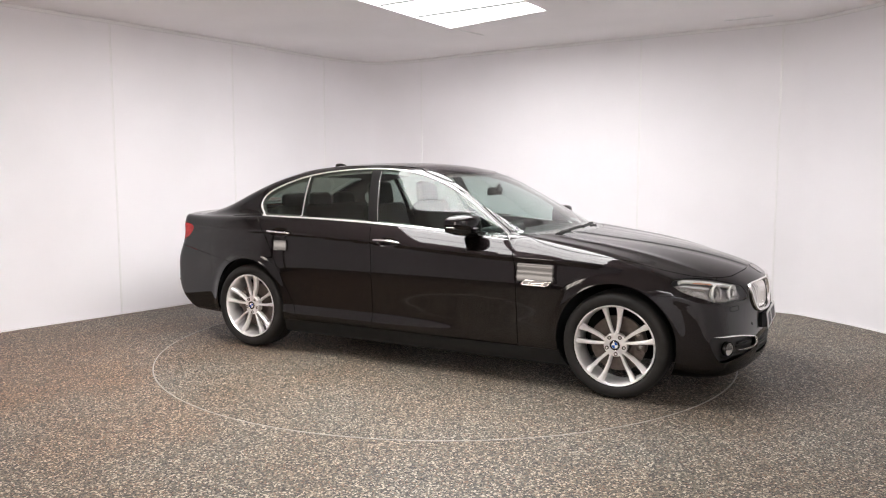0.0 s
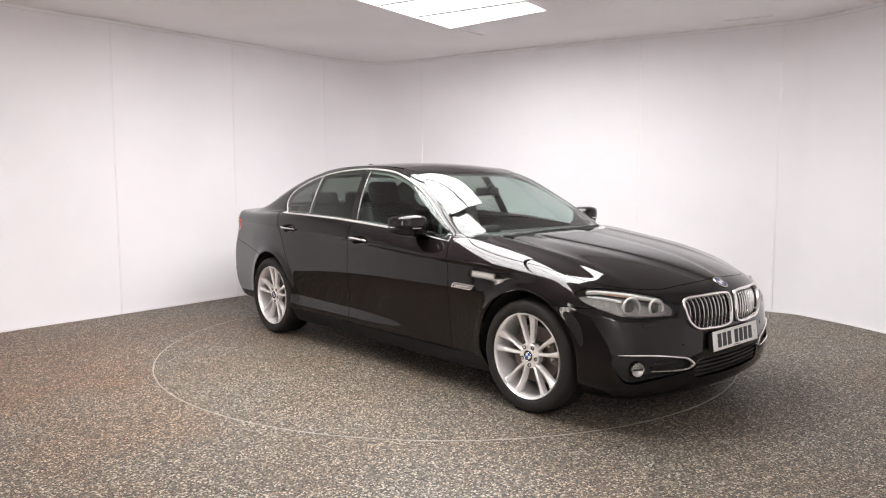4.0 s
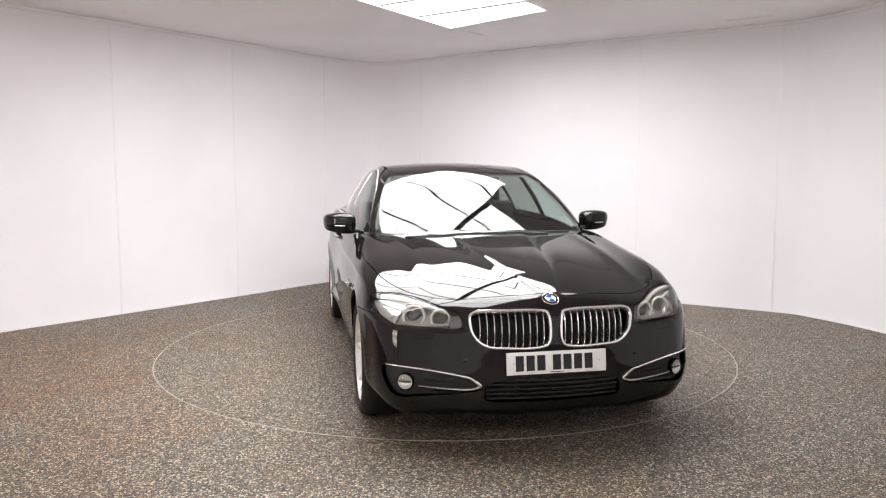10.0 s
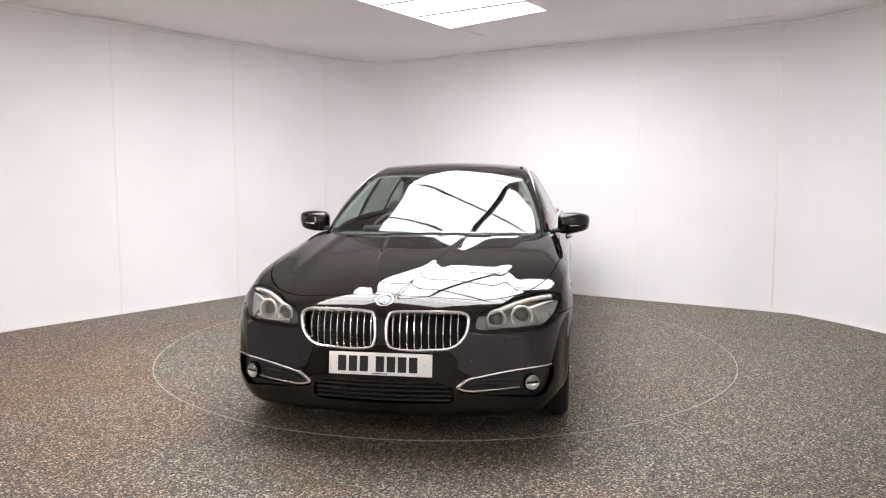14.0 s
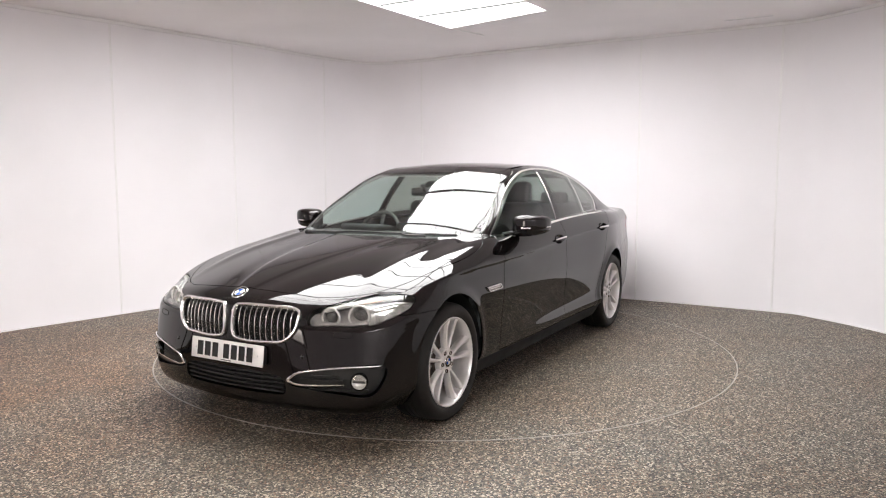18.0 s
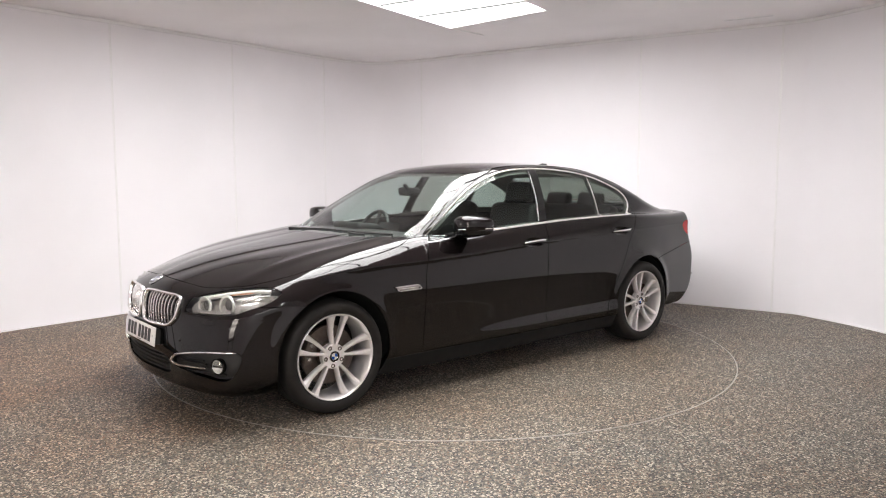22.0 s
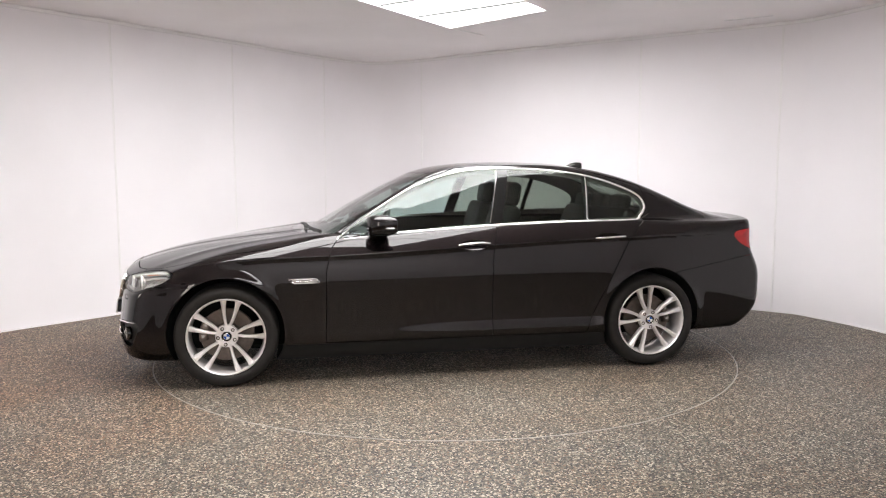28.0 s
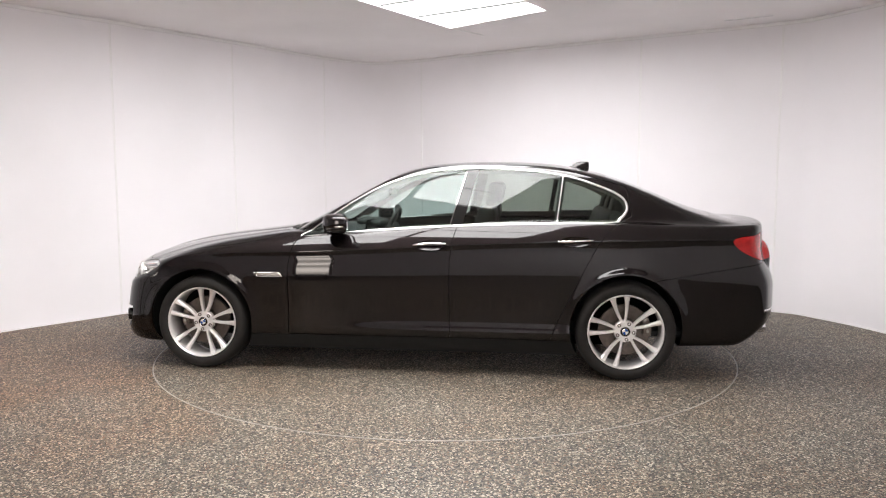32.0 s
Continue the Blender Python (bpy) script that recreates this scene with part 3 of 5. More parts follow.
def top_line(poly):
    return lambda P: np.where(P[:, 2] > 0.5, within(P[:, (0, 1)], poly), -1)


def nose_line(poly):
    return lambda P: np.where(P[:, 0] > 1.3, within(P[:, (1, 2)], poly), -1)


def corner_line(poly):
    """Looking at the front corner from ahead and outside."""
    return lambda P: np.where(P[:, 0] > 1.3, within(np.stack([(P[:, 1] - P[:, 0]) * 0.7071, P[:, 2]], 1), poly), -1)


def tail_line(poly):
    return lambda P: np.where(P[:, 0] < -1.5, within(np.stack([(P[:, 1] + P[:, 0]) * 0.7071, P[:, 2]], 1), poly), -1)


def carve(net, f, gap=0.004):
    """Cuts a panel out of a net along f = 0 and leaves a joint: panel, rest."""
    v = f(net[0])
    return clip(net, v - gap / 2), clip(net, -v - gap / 2)


def shifted(net, d):
    return net[0] + net[1] * d, net[1], net[2]


def mirrored(net):
    P, N, T = net
    k = np.array([1, -1, 1])
    return P * k, N * k, T[:, ::-1]


def joined(*nets):
    P, N, T, o = [], [], [], 0
    for p, n, t in nets:
        P.append(p), N.append(n), T.append(t + o)
        o += len(p)
    return np.vstack(P), np.vstack(N), np.vstack(T)


def both(net):
    return joined(net, mirrored(net))


def shell(name, net, mat, parent, label="", edge=0.010):
    """A skin panel as one mesh, with its rims turned inward by edge."""
    P, N, T = net
    if edge:
        E = np.vstack([T[:, (0, 1)], T[:, (1, 2)], T[:, (2, 0)]])
        key = np.sort(E, 1)
        u, inv, cnt = np.unique(key, axis=0, return_inverse=True, return_counts=True)
        rim = E[cnt[inv.ravel()] == 1]
        rim = rim[~((np.abs(P[rim[:, 0], 1]) < 1e-4) & (np.abs(P[rim[:, 1], 1]) < 1e-4))]
        ids = np.unique(rim)
        # rim vertices twice (own normals), then moved in
        lut = {int(k): i for i, k in enumerate(ids)}
        b, n = len(P), len(ids)
        side = np.zeros((n, 3))
        for a, c in rim.tolist():
            d = P[c] - P[a]
            s = np.cross(d, N[a] + N[c])
            side[lut[a]] += s
            side[lut[c]] += s
        side /= np.maximum(np.linalg.norm(side, axis=1, keepdims=True), 1e-9)
        P2 = np.vstack([P, P[ids] + side * 0.0, P[ids] - N[ids] * edge])
        N2 = np.vstack([N, side, side])
        q = [((b + lut[a], b + n + lut[a], b + n + lut[c]), (b + lut[a], b + n + lut[c], b + lut[c])) for a, c in rim.tolist()]
        T = np.vstack([T, np.array(q, int).reshape(-1, 3)])
        P, N = P2, N2
    me = bpy.data.meshes.new(name)
    me.vertices.add(len(P))
    me.vertices.foreach_set("co", P.ravel())
    me.loops.add(3 * len(T))
    me.loops.foreach_set("vertex_index", T.ravel().astype(np.int32))
    me.polygons.add(len(T))
    me.polygons.foreach_set("loop_start", np.arange(0, 3 * len(T), 3, dtype=np.int32))
    me.update(calc_edges=True)
    me.materials.append(mat)
    me.shade_smooth()
    me.normals_split_custom_set_from_vertices(N.tolist())
    ob = new(name, me)
    ob.parent = parent
    return tagged(ob, label)


def on_skin(P, way, steps=26, reach=1.2):
    """Moves points along a direction until they lie on the skin."""
    P, way = np.asarray(P, float), np.asarray(way, float)
    lo, hi = np.zeros(len(P)), np.full(len(P), reach)
    for _ in range(steps):
        m = (lo + hi) / 2
        out = form(*(P + way * m[:, None]).T) < 0
        lo, hi = np.where(out, m, lo), np.where(out, hi, m)
    return P + way * lo[:, None]
# ---- the car ----
DLO = outline([(0.745, 0.957), (0.41, 0.986), (0.0, 1.015), (-0.5, 1.041), (-1.0, 1.056), (-1.39, 1.063), (-1.445, 1.080), (-1.490, 1.128), (-1.498, 1.168), (-1.473, 1.221), (-1.391, 1.273), (-1.195, 1.347),
               (-0.99, 1.393), (-0.74, 1.421), (-0.45, 1.430), (-0.183, 1.414), (0.020, 1.373), (0.222, 1.301), (0.420, 1.194), (0.615, 1.062), (0.705, 0.995)])
SCREENLINE = outline([(1.06, 0.0), (1.03, 0.35), (0.94, 0.60), (0.82, 0.725), (0.70, 0.728), (0.55, 0.693), (0.35, 0.640), (0.17, 0.578), (0.095, 0.535), (0.105, 0.43), (0.145, 0.22), (0.158, 0.0), (0.145, -0.22), (0.105, -0.43), (0.095, -0.535), (0.55, -0.69), (1.03, -0.35)])
BACKLINE = outline([(-1.40, 0.0), (-1.39, 0.30), (-1.36, 0.50), (-1.42, 0.555), (-1.70, 0.60), (-1.95, 0.625), (-2.06, 0.58), (-2.11, 0.40), (-2.14, 0.0), (-2.11, -0.40), (-1.95, -0.62), (-1.42, -0.55), (-1.39, -0.30)])
HOODLINE = outline([(1.00, 0.0), (0.985, 0.30), (0.93, 0.52), (0.82, 0.68), (0.78, 0.74), (0.86, 0.785), (1.0, 0.842), (1.3, 0.860), (1.55, 0.832), (1.735, 0.780), (1.875, 0.702), (1.99, 0.600), (2.075, 0.475), (2.11, 0.35), (2.135, 0.2), (2.143, 0.0), (2.135, -0.2), (1.99, -0.60), (1.3, -0.82), (0.86, -0.785), (0.93, -0.52), (0.985, -0.3)])
TRUNKLINE = outline([(-2.02, 0.0), (-2.0, 0.5), (-1.99, 0.66), (-2.05, 0.705), (-2.25, 0.69), (-2.45, 0.64), (-2.9, 0.62), (-2.9, 0.0), (-2.9, -0.62), (-2.45, -0.64), (-2.05, -0.705), (-2.0, -0.5)])
ROOFLINE = outline([(0.150, 0.0), (0.135, 0.25), (0.095, 0.45), (0.02, 0.52), (-0.3, 0.535), (-0.6, 0.538), (-1.2, 0.530), (-1.35, 0.50), (-1.37, 0.3), (-1.385, 0.0), (-1.37, -0.3), (-1.2, -0.53), (-0.6, -0.538), (0.02, -0.52), (0.135, -0.25)])
KIDNEY = outline([(0.030, 0.690), (0.066, 0.708), (0.20, 0.713), (0.33, 0.708), (0.395, 0.702), (0.426, 0.682), (0.425, 0.640), (0.413, 0.593), (0.380, 0.553), (0.330, 0.530), (0.25, 0.524), (0.15, 0.522), (0.060, 0.531), (0.028, 0.552), (0.021, 0.61)])


def fwd(x, y):
    return (y - x) * 0.7071


HEADLAMP = outline([(fwd(2.207, 0.487), 0.626), (fwd(2.172, 0.49), 0.692), (fwd(2.138, 0.520), 0.709), (fwd(2.05, 0.60), 0.735), (fwd(1.96, 0.67), 0.752), (fwd(1.85, 0.805), 0.762), (fwd(1.812, 0.878), 0.742), (fwd(1.89, 0.882), 0.692),
                    (fwd(2.01, 0.833), 0.652), (fwd(2.06, 0.79), 0.632), (fwd(2.12, 0.715), 0.622), (fwd(2.17, 0.62), 0.622)])
AIRDUCT = outline([(0.80, 0.440), (0.62, 0.425), (0.44, 0.390), (0.385, 0.362), (0.372, 0.340), (0.395, 0.315), (0.52, 0.300), (0.66, 0.285), (0.78, 0.275), (0.83, 0.33), (0.845, 0.41)])
LOWERGRILLE = outline([(0.0, 0.375), (0.2, 0.372), (0.33, 0.355), (0.36, 0.31), (0.34, 0.262), (0.2, 0.255), (0.0, 0.254), (-0.2, 0.255), (-0.34, 0.262), (-0.36, 0.31), (-0.33, 0.355), (-0.2, 0.372)])
TAILLAMP = outline([((0.842 - 2.185) * 0.7071, 0.955), ((0.76 - 2.32) * 0.7071, 0.985), ((0.66 - 2.42) * 0.7071, 0.998), ((0.52 - 2.47) * 0.7071, 1.000), ((0.46 - 2.50) * 0.7071, 0.87), ((0.60 - 2.46) * 0.7071, 0.806), ((0.74 - 2.38) * 0.7071, 0.812), ((0.822 - 2.262) * 0.7071, 0.860)])
FRONTDOOR = np.array([(0.845, 0.268), (0.838, 0.5), (0.835, 0.75), (0.80, 0.90), (0.755, 0.955), (0.755, 0.962), (0.70, 1.02), (0.3, 1.30), (-0.1, 1.43), (-0.40, 1.46), (-0.385, 1.2), (-0.345, 1.03), (-0.318, 0.94), (-0.300, 0.80), (-0.296, 0.6), (-0.300, 0.35), (-0.302, 0.268)])
REARDOOR = np.array([(-0.302, 0.268), (-0.300, 0.35), (-0.296, 0.6), (-0.300, 0.80), (-0.318, 0.94), (-0.345, 1.03), (-0.385, 1.2), (-0.40, 1.46), (-1.0, 1.44), (-1.5, 1.30), (-1.53, 1.10), (-1.43, 1.055), (-1.36, 1.0), (-1.297, 0.925), (-1.214, 0.77), (-1.13, 0.60), (-1.075, 0.49), (-1.02, 0.37), (-0.985, 0.268)])


HANDLES = {"front": (-0.165, 0.904), "rear": (-1.145, 0.940)}


def side_of(flip):
    return 1 if flip(([[0, 1, 0]] * np.ones((1, 3)), np.ones((1, 3)), np.zeros((1, 3), int)))[0][0][1] > 0 else -1


def skin_line(pts, way, off=0.0):
    """Points moved onto the skin along a direction, then off it; with the normals there."""
    P = on_skin(pts, np.tile(np.array(way, float), (len(pts), 1)))
    N = normals(P)
    return P + N * off, N


def swept(name, pts, way, off, w, h, mat, parent, sd, label="", closed=False, taper=None, round_=0.35):
    P, N = skin_line(pts, way, off)
    k = np.array([1, sd, 1])
    return part(name, sweep((P * k).tolist(), (N * k).tolist(), w, h, closed, round_, None, taper), mat, parent, label)


def handle(door, bowl, flip, key):
    sd = side_of(flip)
    hx, hz = HANDLES[key]
    # scooped bowl behind the handle
    P, N, T = bowl
    u, v = (P[:, 0] - hx) / 0.10, (P[:, 2] - hz) / 0.034
    d = -0.020 * np.maximum(0, 1 - u ** 2 - v ** 2)
    N2 = N - np.stack([0.4 * u, 0 * u, 1.176 * v], 1)
    N2 /= np.linalg.norm(N2, axis=1, keepdims=True)
    shell("handle_bowl", flip((P + N * d[:, None], N2, T)), PAINT, door, edge=0.002)
    xs = np.linspace(hx + 0.112, hx - 0.112, 13)
    rise = [0.004, 0.012, 0.020, 0.026, 0.029, 0.031, 0.031, 0.031, 0.029, 0.026, 0.020, 0.012, 0.004]
    pts = np.array([(x, 1.3, hz - (x - hx) * 0.05) for x in xs])
    P, N = skin_line(pts, (0, -1, 0))
    # the handle is straight where the skin folds
    P[:, 1] = np.polyval(np.polyfit(P[:, 0], P[:, 1], 1), P[:, 0])
    N = np.tile(N.mean(0) / np.linalg.norm(N.mean(0)), (len(P), 1))
    P = (P + N * np.array(rise)[:, None]) * (1, sd, 1)
    part("handle", sweep(P.tolist(), (N * (1, sd, 1)).tolist(), 0.026, 0.014, False, 0.6, None, [0.55, 0.8, 0.95] + [1] * 7 + [0.95, 0.8, 0.55]), PAINT, door, "black pull handle")
    P2 = P + N * (1, sd, 1) * 0.005
    P2[:, 2] += 0.004
    part("handle_strip", sweep(P2.tolist(), (N * (1, sd, 1)).tolist(), 0.013, 0.009, False, 0.6, None, [0.6, 0.85] + [1] * 9 + [0.85, 0.6]), CHROME, door, "bright metal strip on the handle")


def ring_at(name, centre, axis, r, tube, mat, parent, label="", n=40):
    bm = lathe([(r + tube * math.cos(a), tube * math.sin(a)) for a in np.linspace(0, 2 * math.pi, 11)], n)
    m = Matrix.Translation(centre) @ Vector((0, 1, 0)).rotation_difference(Vector(axis)).to_matrix().to_4x4()
    bmesh.ops.transform(bm, matrix=m, verts=bm.verts)
    return part(name, bm, mat, parent, label, 60)


def turned_at(name, profile, centre, axis, mat, parent, label="", n=40):
    m = Matrix.Translation(centre) @ Vector((0, 1, 0)).rotation_difference(Vector(axis)).to_matrix().to_4x4()
    return part(name, lathe(profile, n, m), mat, parent, label)


def headlamp(parent, lamp, flip):
    sd = side_of(flip)
    lens = shell("headlamp", flip(lamp), LENS, parent, "clear headlamp with twin round light rings", 0.004)
    shell("lamp_housing", shifted(flip(lamp), -0.052), GREYLAMP, lens, "grey inner housing", -0.048)
    ax = Vector((0.955, 0.28 * sd, 0.08)).normalized()
    for y, z, r, d in ((0.690, 0.691, 0.054, -0.040), (0.563, 0.673, 0.046, -0.033)):
        P, N = skin_line(np.array([(2.6, y, z)]), (-1, 0, 0), d)
        c = Vector(P[0] * (1, sd, 1))
        ring_at("light_ring", c + ax * 0.010, ax, r, 0.0062, OPAL, lens, "pale light ring")
        turned_at("bowl", [(r * 1.10, 0.000), (r * 1.02, 0.006), (r * 0.93, 0.004), (r * 0.80, -0.004), (r * 0.72, -0.016)], c, ax, SILVERLAMP, lens, "silver reflector bowl")
        turned_at("projector", [(0, 0.006), (r * 0.28, 0.004), (r * 0.52, -0.003), (r * 0.66, -0.011), (r * 0.72, -0.016)], c, ax, PROJECTOR, lens, "grey glass projector")
    # bright brow along the top edge, then the silver side reflector with its marker
    top = np.array([(2.6, 0.530, 0.700), (2.6, 0.59, 0.719), (2.6, 0.65, 0.735), (2.6, 0.72, 0.746), (2.6, 0.785, 0.752), (2.6, 0.825, 0.750)])
    swept("light_brow", top, (-1, 0, 0), -0.014, 0.018, 0.020, OPAL, lens, sd, "pale light bar under the top edge")
    refl = clip(clip(lamp, lambda P: (P[:, 1] - P[:, 0]) * 0.7071 - fwd(2.045, 0.80)), lambda P: 0.738 - P[:, 2])
    shell("side_reflector", shifted(flip(refl), -0.034), GLINTS, lens, "silver side reflector", 0.02)
    fin = np.array([(2.00, 1.2, 0.712), (1.95, 1.2, 0.722), (1.90, 1.2, 0.729), (1.86, 1.2, 0.732)])
    swept("side_marker", fin, (0, -1, 0), -0.018, 0.012, 0.01, ENAMEL, lens, sd, "white side marker bar", taper=[1, 1, 0.8, 0.4])
    fin = np.array([(2.00, 1.2, 0.735), (1.95, 1.2, 0.741), (1.91, 1.2, 0.745)])
    swept("amber_marker", fin, (0, -1, 0), -0.014, 0.022, 0.008, AMBER, lens, sd, "amber marker", taper=[1, 1, 0.6])
    foot = np.array([(2.6, 0.52, 0.640), (2.6, 0.60, 0.634), (2.6, 0.68, 0.636), (2.6, 0.75, 0.645)])
    swept("lower_bezel", foot, (-1, 0, 0), -0.030, 0.016, 0.03, GREYLAMP, lens, sd)


def air_duct(parent, duct, flip):
    sd = side_of(flip)
    back = shell("air_duct", shifted(flip(duct), -0.030), PLASTIC, parent, "black grained side air duct", -0.029)
    line = outline([(0.825, 0.432), (0.72, 0.428), (0.60, 0.415), (0.475, 0.393), (0.425, 0.380), (0.382, 0.348), (0.386, 0.338), (0.435, 0.326), (0.56, 0.332), (0.675, 0.340)], 5, False)
    pts = np.array([(2.7, y, z) for y, z in line])
    n = len(pts)
    swept("duct_trim", pts, (-1, 0, 0), 0.001, 0.0095, 0.014, CHROME, back, sd, "bright chrome duct strip", taper=[0.5 + 0.5 * min(1, i / 4, (n - 1 - i) / 8) + 0.7 * math.exp(-((i - n * 0.55) / 5) ** 2) for i in range(n)])
    for z, y0, y1 in ((0.372, 0.50, 0.64), (0.352, 0.44, 0.66), (0.300, 0.46, 0.78)):
        pts = np.array([(2.7, y, z + 0.02 * (y - 0.5)) for y in np.linspace(y0, y1, 8)])
        swept("duct_slat", pts, (-1, 0, 0), -0.018, 0.008, 0.014, PLASTIC, back, sd)
    P, N = skin_line(np.array([(2.7, 0.742, 0.352)]), (-1, 0, 0), -0.012)
    c, ax = Vector(P[0] * (1, sd, 1)), (0.90, 0.42 * sd, 0.0)
    fog = turned_at("fog_lamp", [(0.043, -0.02), (0.045, 0.004), (0.041, 0.010), (0.038, 0.006)], c, ax, GLOSS, back, "round fog lamp in a black bezel")
    turned_at("reflector", [(0.038, 0.004), (0.03, -0.004), (0.016, -0.014), (0, -0.016)], c, ax, SILVERLAMP, fog, "silver fog lamp bowl")
    turned_at("lens", [(0.038, 0.006), (0.025, 0.013), (0, 0.016)], c, ax, LENS, fog, "clear fog lamp glass")
    part("shade_bar", rbox(0.006, 0.062, 0.010, Matrix.Translation(c + Vector(ax) * 0.004) @ Vector((1, 0, 0)).rotation_difference(Vector(ax)).to_matrix().to_4x4(), 0.002, 1), PLASTIC, fog)


def grille(parent, kid):
    """Twin kidney openings, each with a chrome frame and bright upright slats."""
    for sd, flip in ((1, lambda n: n), (-1, mirrored)):
        back = shell("kidney_grille", shifted(flip(kid), -0.055), DARK, parent, "black kidney grille with bright upright slats", -0.054)
        loop = KIDNEY[::2]
        mid = loop.mean(0)
        pts = np.array([(2.7, *(p + (mid - p) / np.linalg.norm(mid - p) * 0.006)) for p in loop])
        swept("chrome_frame", pts, (-1, 0, 0), 0.002, 0.017, 0.030, CHROME, back, sd, "polished chrome surround", True, None, 0.7)
        for k in range(10):
            y = 0.056 + k * 0.0355
            zs = np.linspace(0.50, 0.72, 240)
            ins = within(np.stack([np.full(240, y), zs], 1), KIDNEY) > 0.008
            z0, z1 = zs[ins].min(), zs[ins].max()
            pts = np.array([(2.7, y, z) for z in np.linspace(z0, z1, 7)])
            P, N = skin_line(pts, (-1, 0, 0), -0.018)
            P[:, 0] -= 0.010 * np.linspace(-1, 1, 7) ** 2
            part("slat", sweep((P * (1, sd, 1)).tolist(), (N * (1, sd, 1)).tolist(), 0.0065, 0.026, False, 0.5), CHROME, back)


def lower_grille(parent, net):
    back = shell("lower_grille", both(shifted(net, -0.045)), DARK, parent, "wide black lower air intake", -0.044)
    for z in (0.272, 0.296, 0.320, 0.344, 0.364):
        pts = np.array([(2.7, y, z) for y in np.linspace(-0.345, 0.345, 21)])
        swept("slat", pts, (-1, 0, 0), -0.016, 0.009, 0.022, PLASTIC, back, 1)
    for y in (-0.2, 0, 0.2):
        pts = np.array([(2.7, y, z) for z in (0.26, 0.31, 0.37)])
        swept("upright", pts, (-1, 0, 0), -0.026, 0.010, 0.010, PLASTIC, back, 1)


def number_plate(parent):
    m = pose(2.290, 0, 0.457, 0, -7, 0)
    plate = part("number_plate", rbox(0.006, 0.520, 0.111, m, 0.0028, 2), PLATE, parent, "white number plate with dark bars")
    part("plate_holder", rbox(0.05, 0.50, 0.09, m @ pose(-0.028, 0, 0), 0.006, 1), PLASTIC, parent)
    y = 0.187
    for k in range(7):
        part("bar", rbox(0.002, 0.042, 0.076, m @ pose(0.0036, y - 0.021, 0), 0.0006, 1), INK, plate)
        y -= 0.0555 if k != 3 else 0.081
    part("bar", rbox(0.002, 0.075, 0.004, m @ pose(0.0036, 0, -0.0475), 0.0006, 1), INK, plate)
    for y in (-0.222, 0.222):
        part("screw_cap", lathe([(0, 0.003), (0.004, 0.0026), (0.005, 0)], 12, m @ pose(0.003, y, 0.0) @ pose(0, 0, 0, 0, 0, -90)), ENAMEL, plate)


def roundel(parent, m, r, name="badge"):
    """Round emblem facing +y of m: chrome rim, black ring, blue and white quarters."""
    b = part(name, lathe([(0, 0), (r * 0.98, 0.0), (r, 0.002), (r * 0.97, 0.004), (r * 0.93, 0.0042), (r * 0.90, 0.0030), (0, 0.0030)], 40, m), CHROME, parent, "round blue, white and black emblem with a chrome rim")
    part("ring", lathe([(r * 0.90, 0.0034), (r * 0.60, 0.0038)], 40, m), GLOSS, b)
    part("inner_rim", lathe([(r * 0.62, 0.0038), (r * 0.59, 0.0048), (r * 0.56, 0.0040)], 40, m), CHROME, b)
    for k in range(4):
        bm = bmesh.new()
        vs = [bm.verts.new((0, 0.0046, 0))] + [bm.verts.new((r * 0.57 * math.cos(a), 0.0042, r * 0.57 * math.sin(a))) for a in np.linspace(k * math.pi / 2, (k + 1) * math.pi / 2, 9)]
        for i in range(1, 9):
            bm.faces.new((vs[0], vs[i + 1], vs[i]))
        bmesh.ops.transform(bm, matrix=m, verts=bm.verts)
        part("quarter", bm, BLUE if k % 2 else ENAMEL, b, "blue quarter" if k % 2 else "white quarter")
    return b


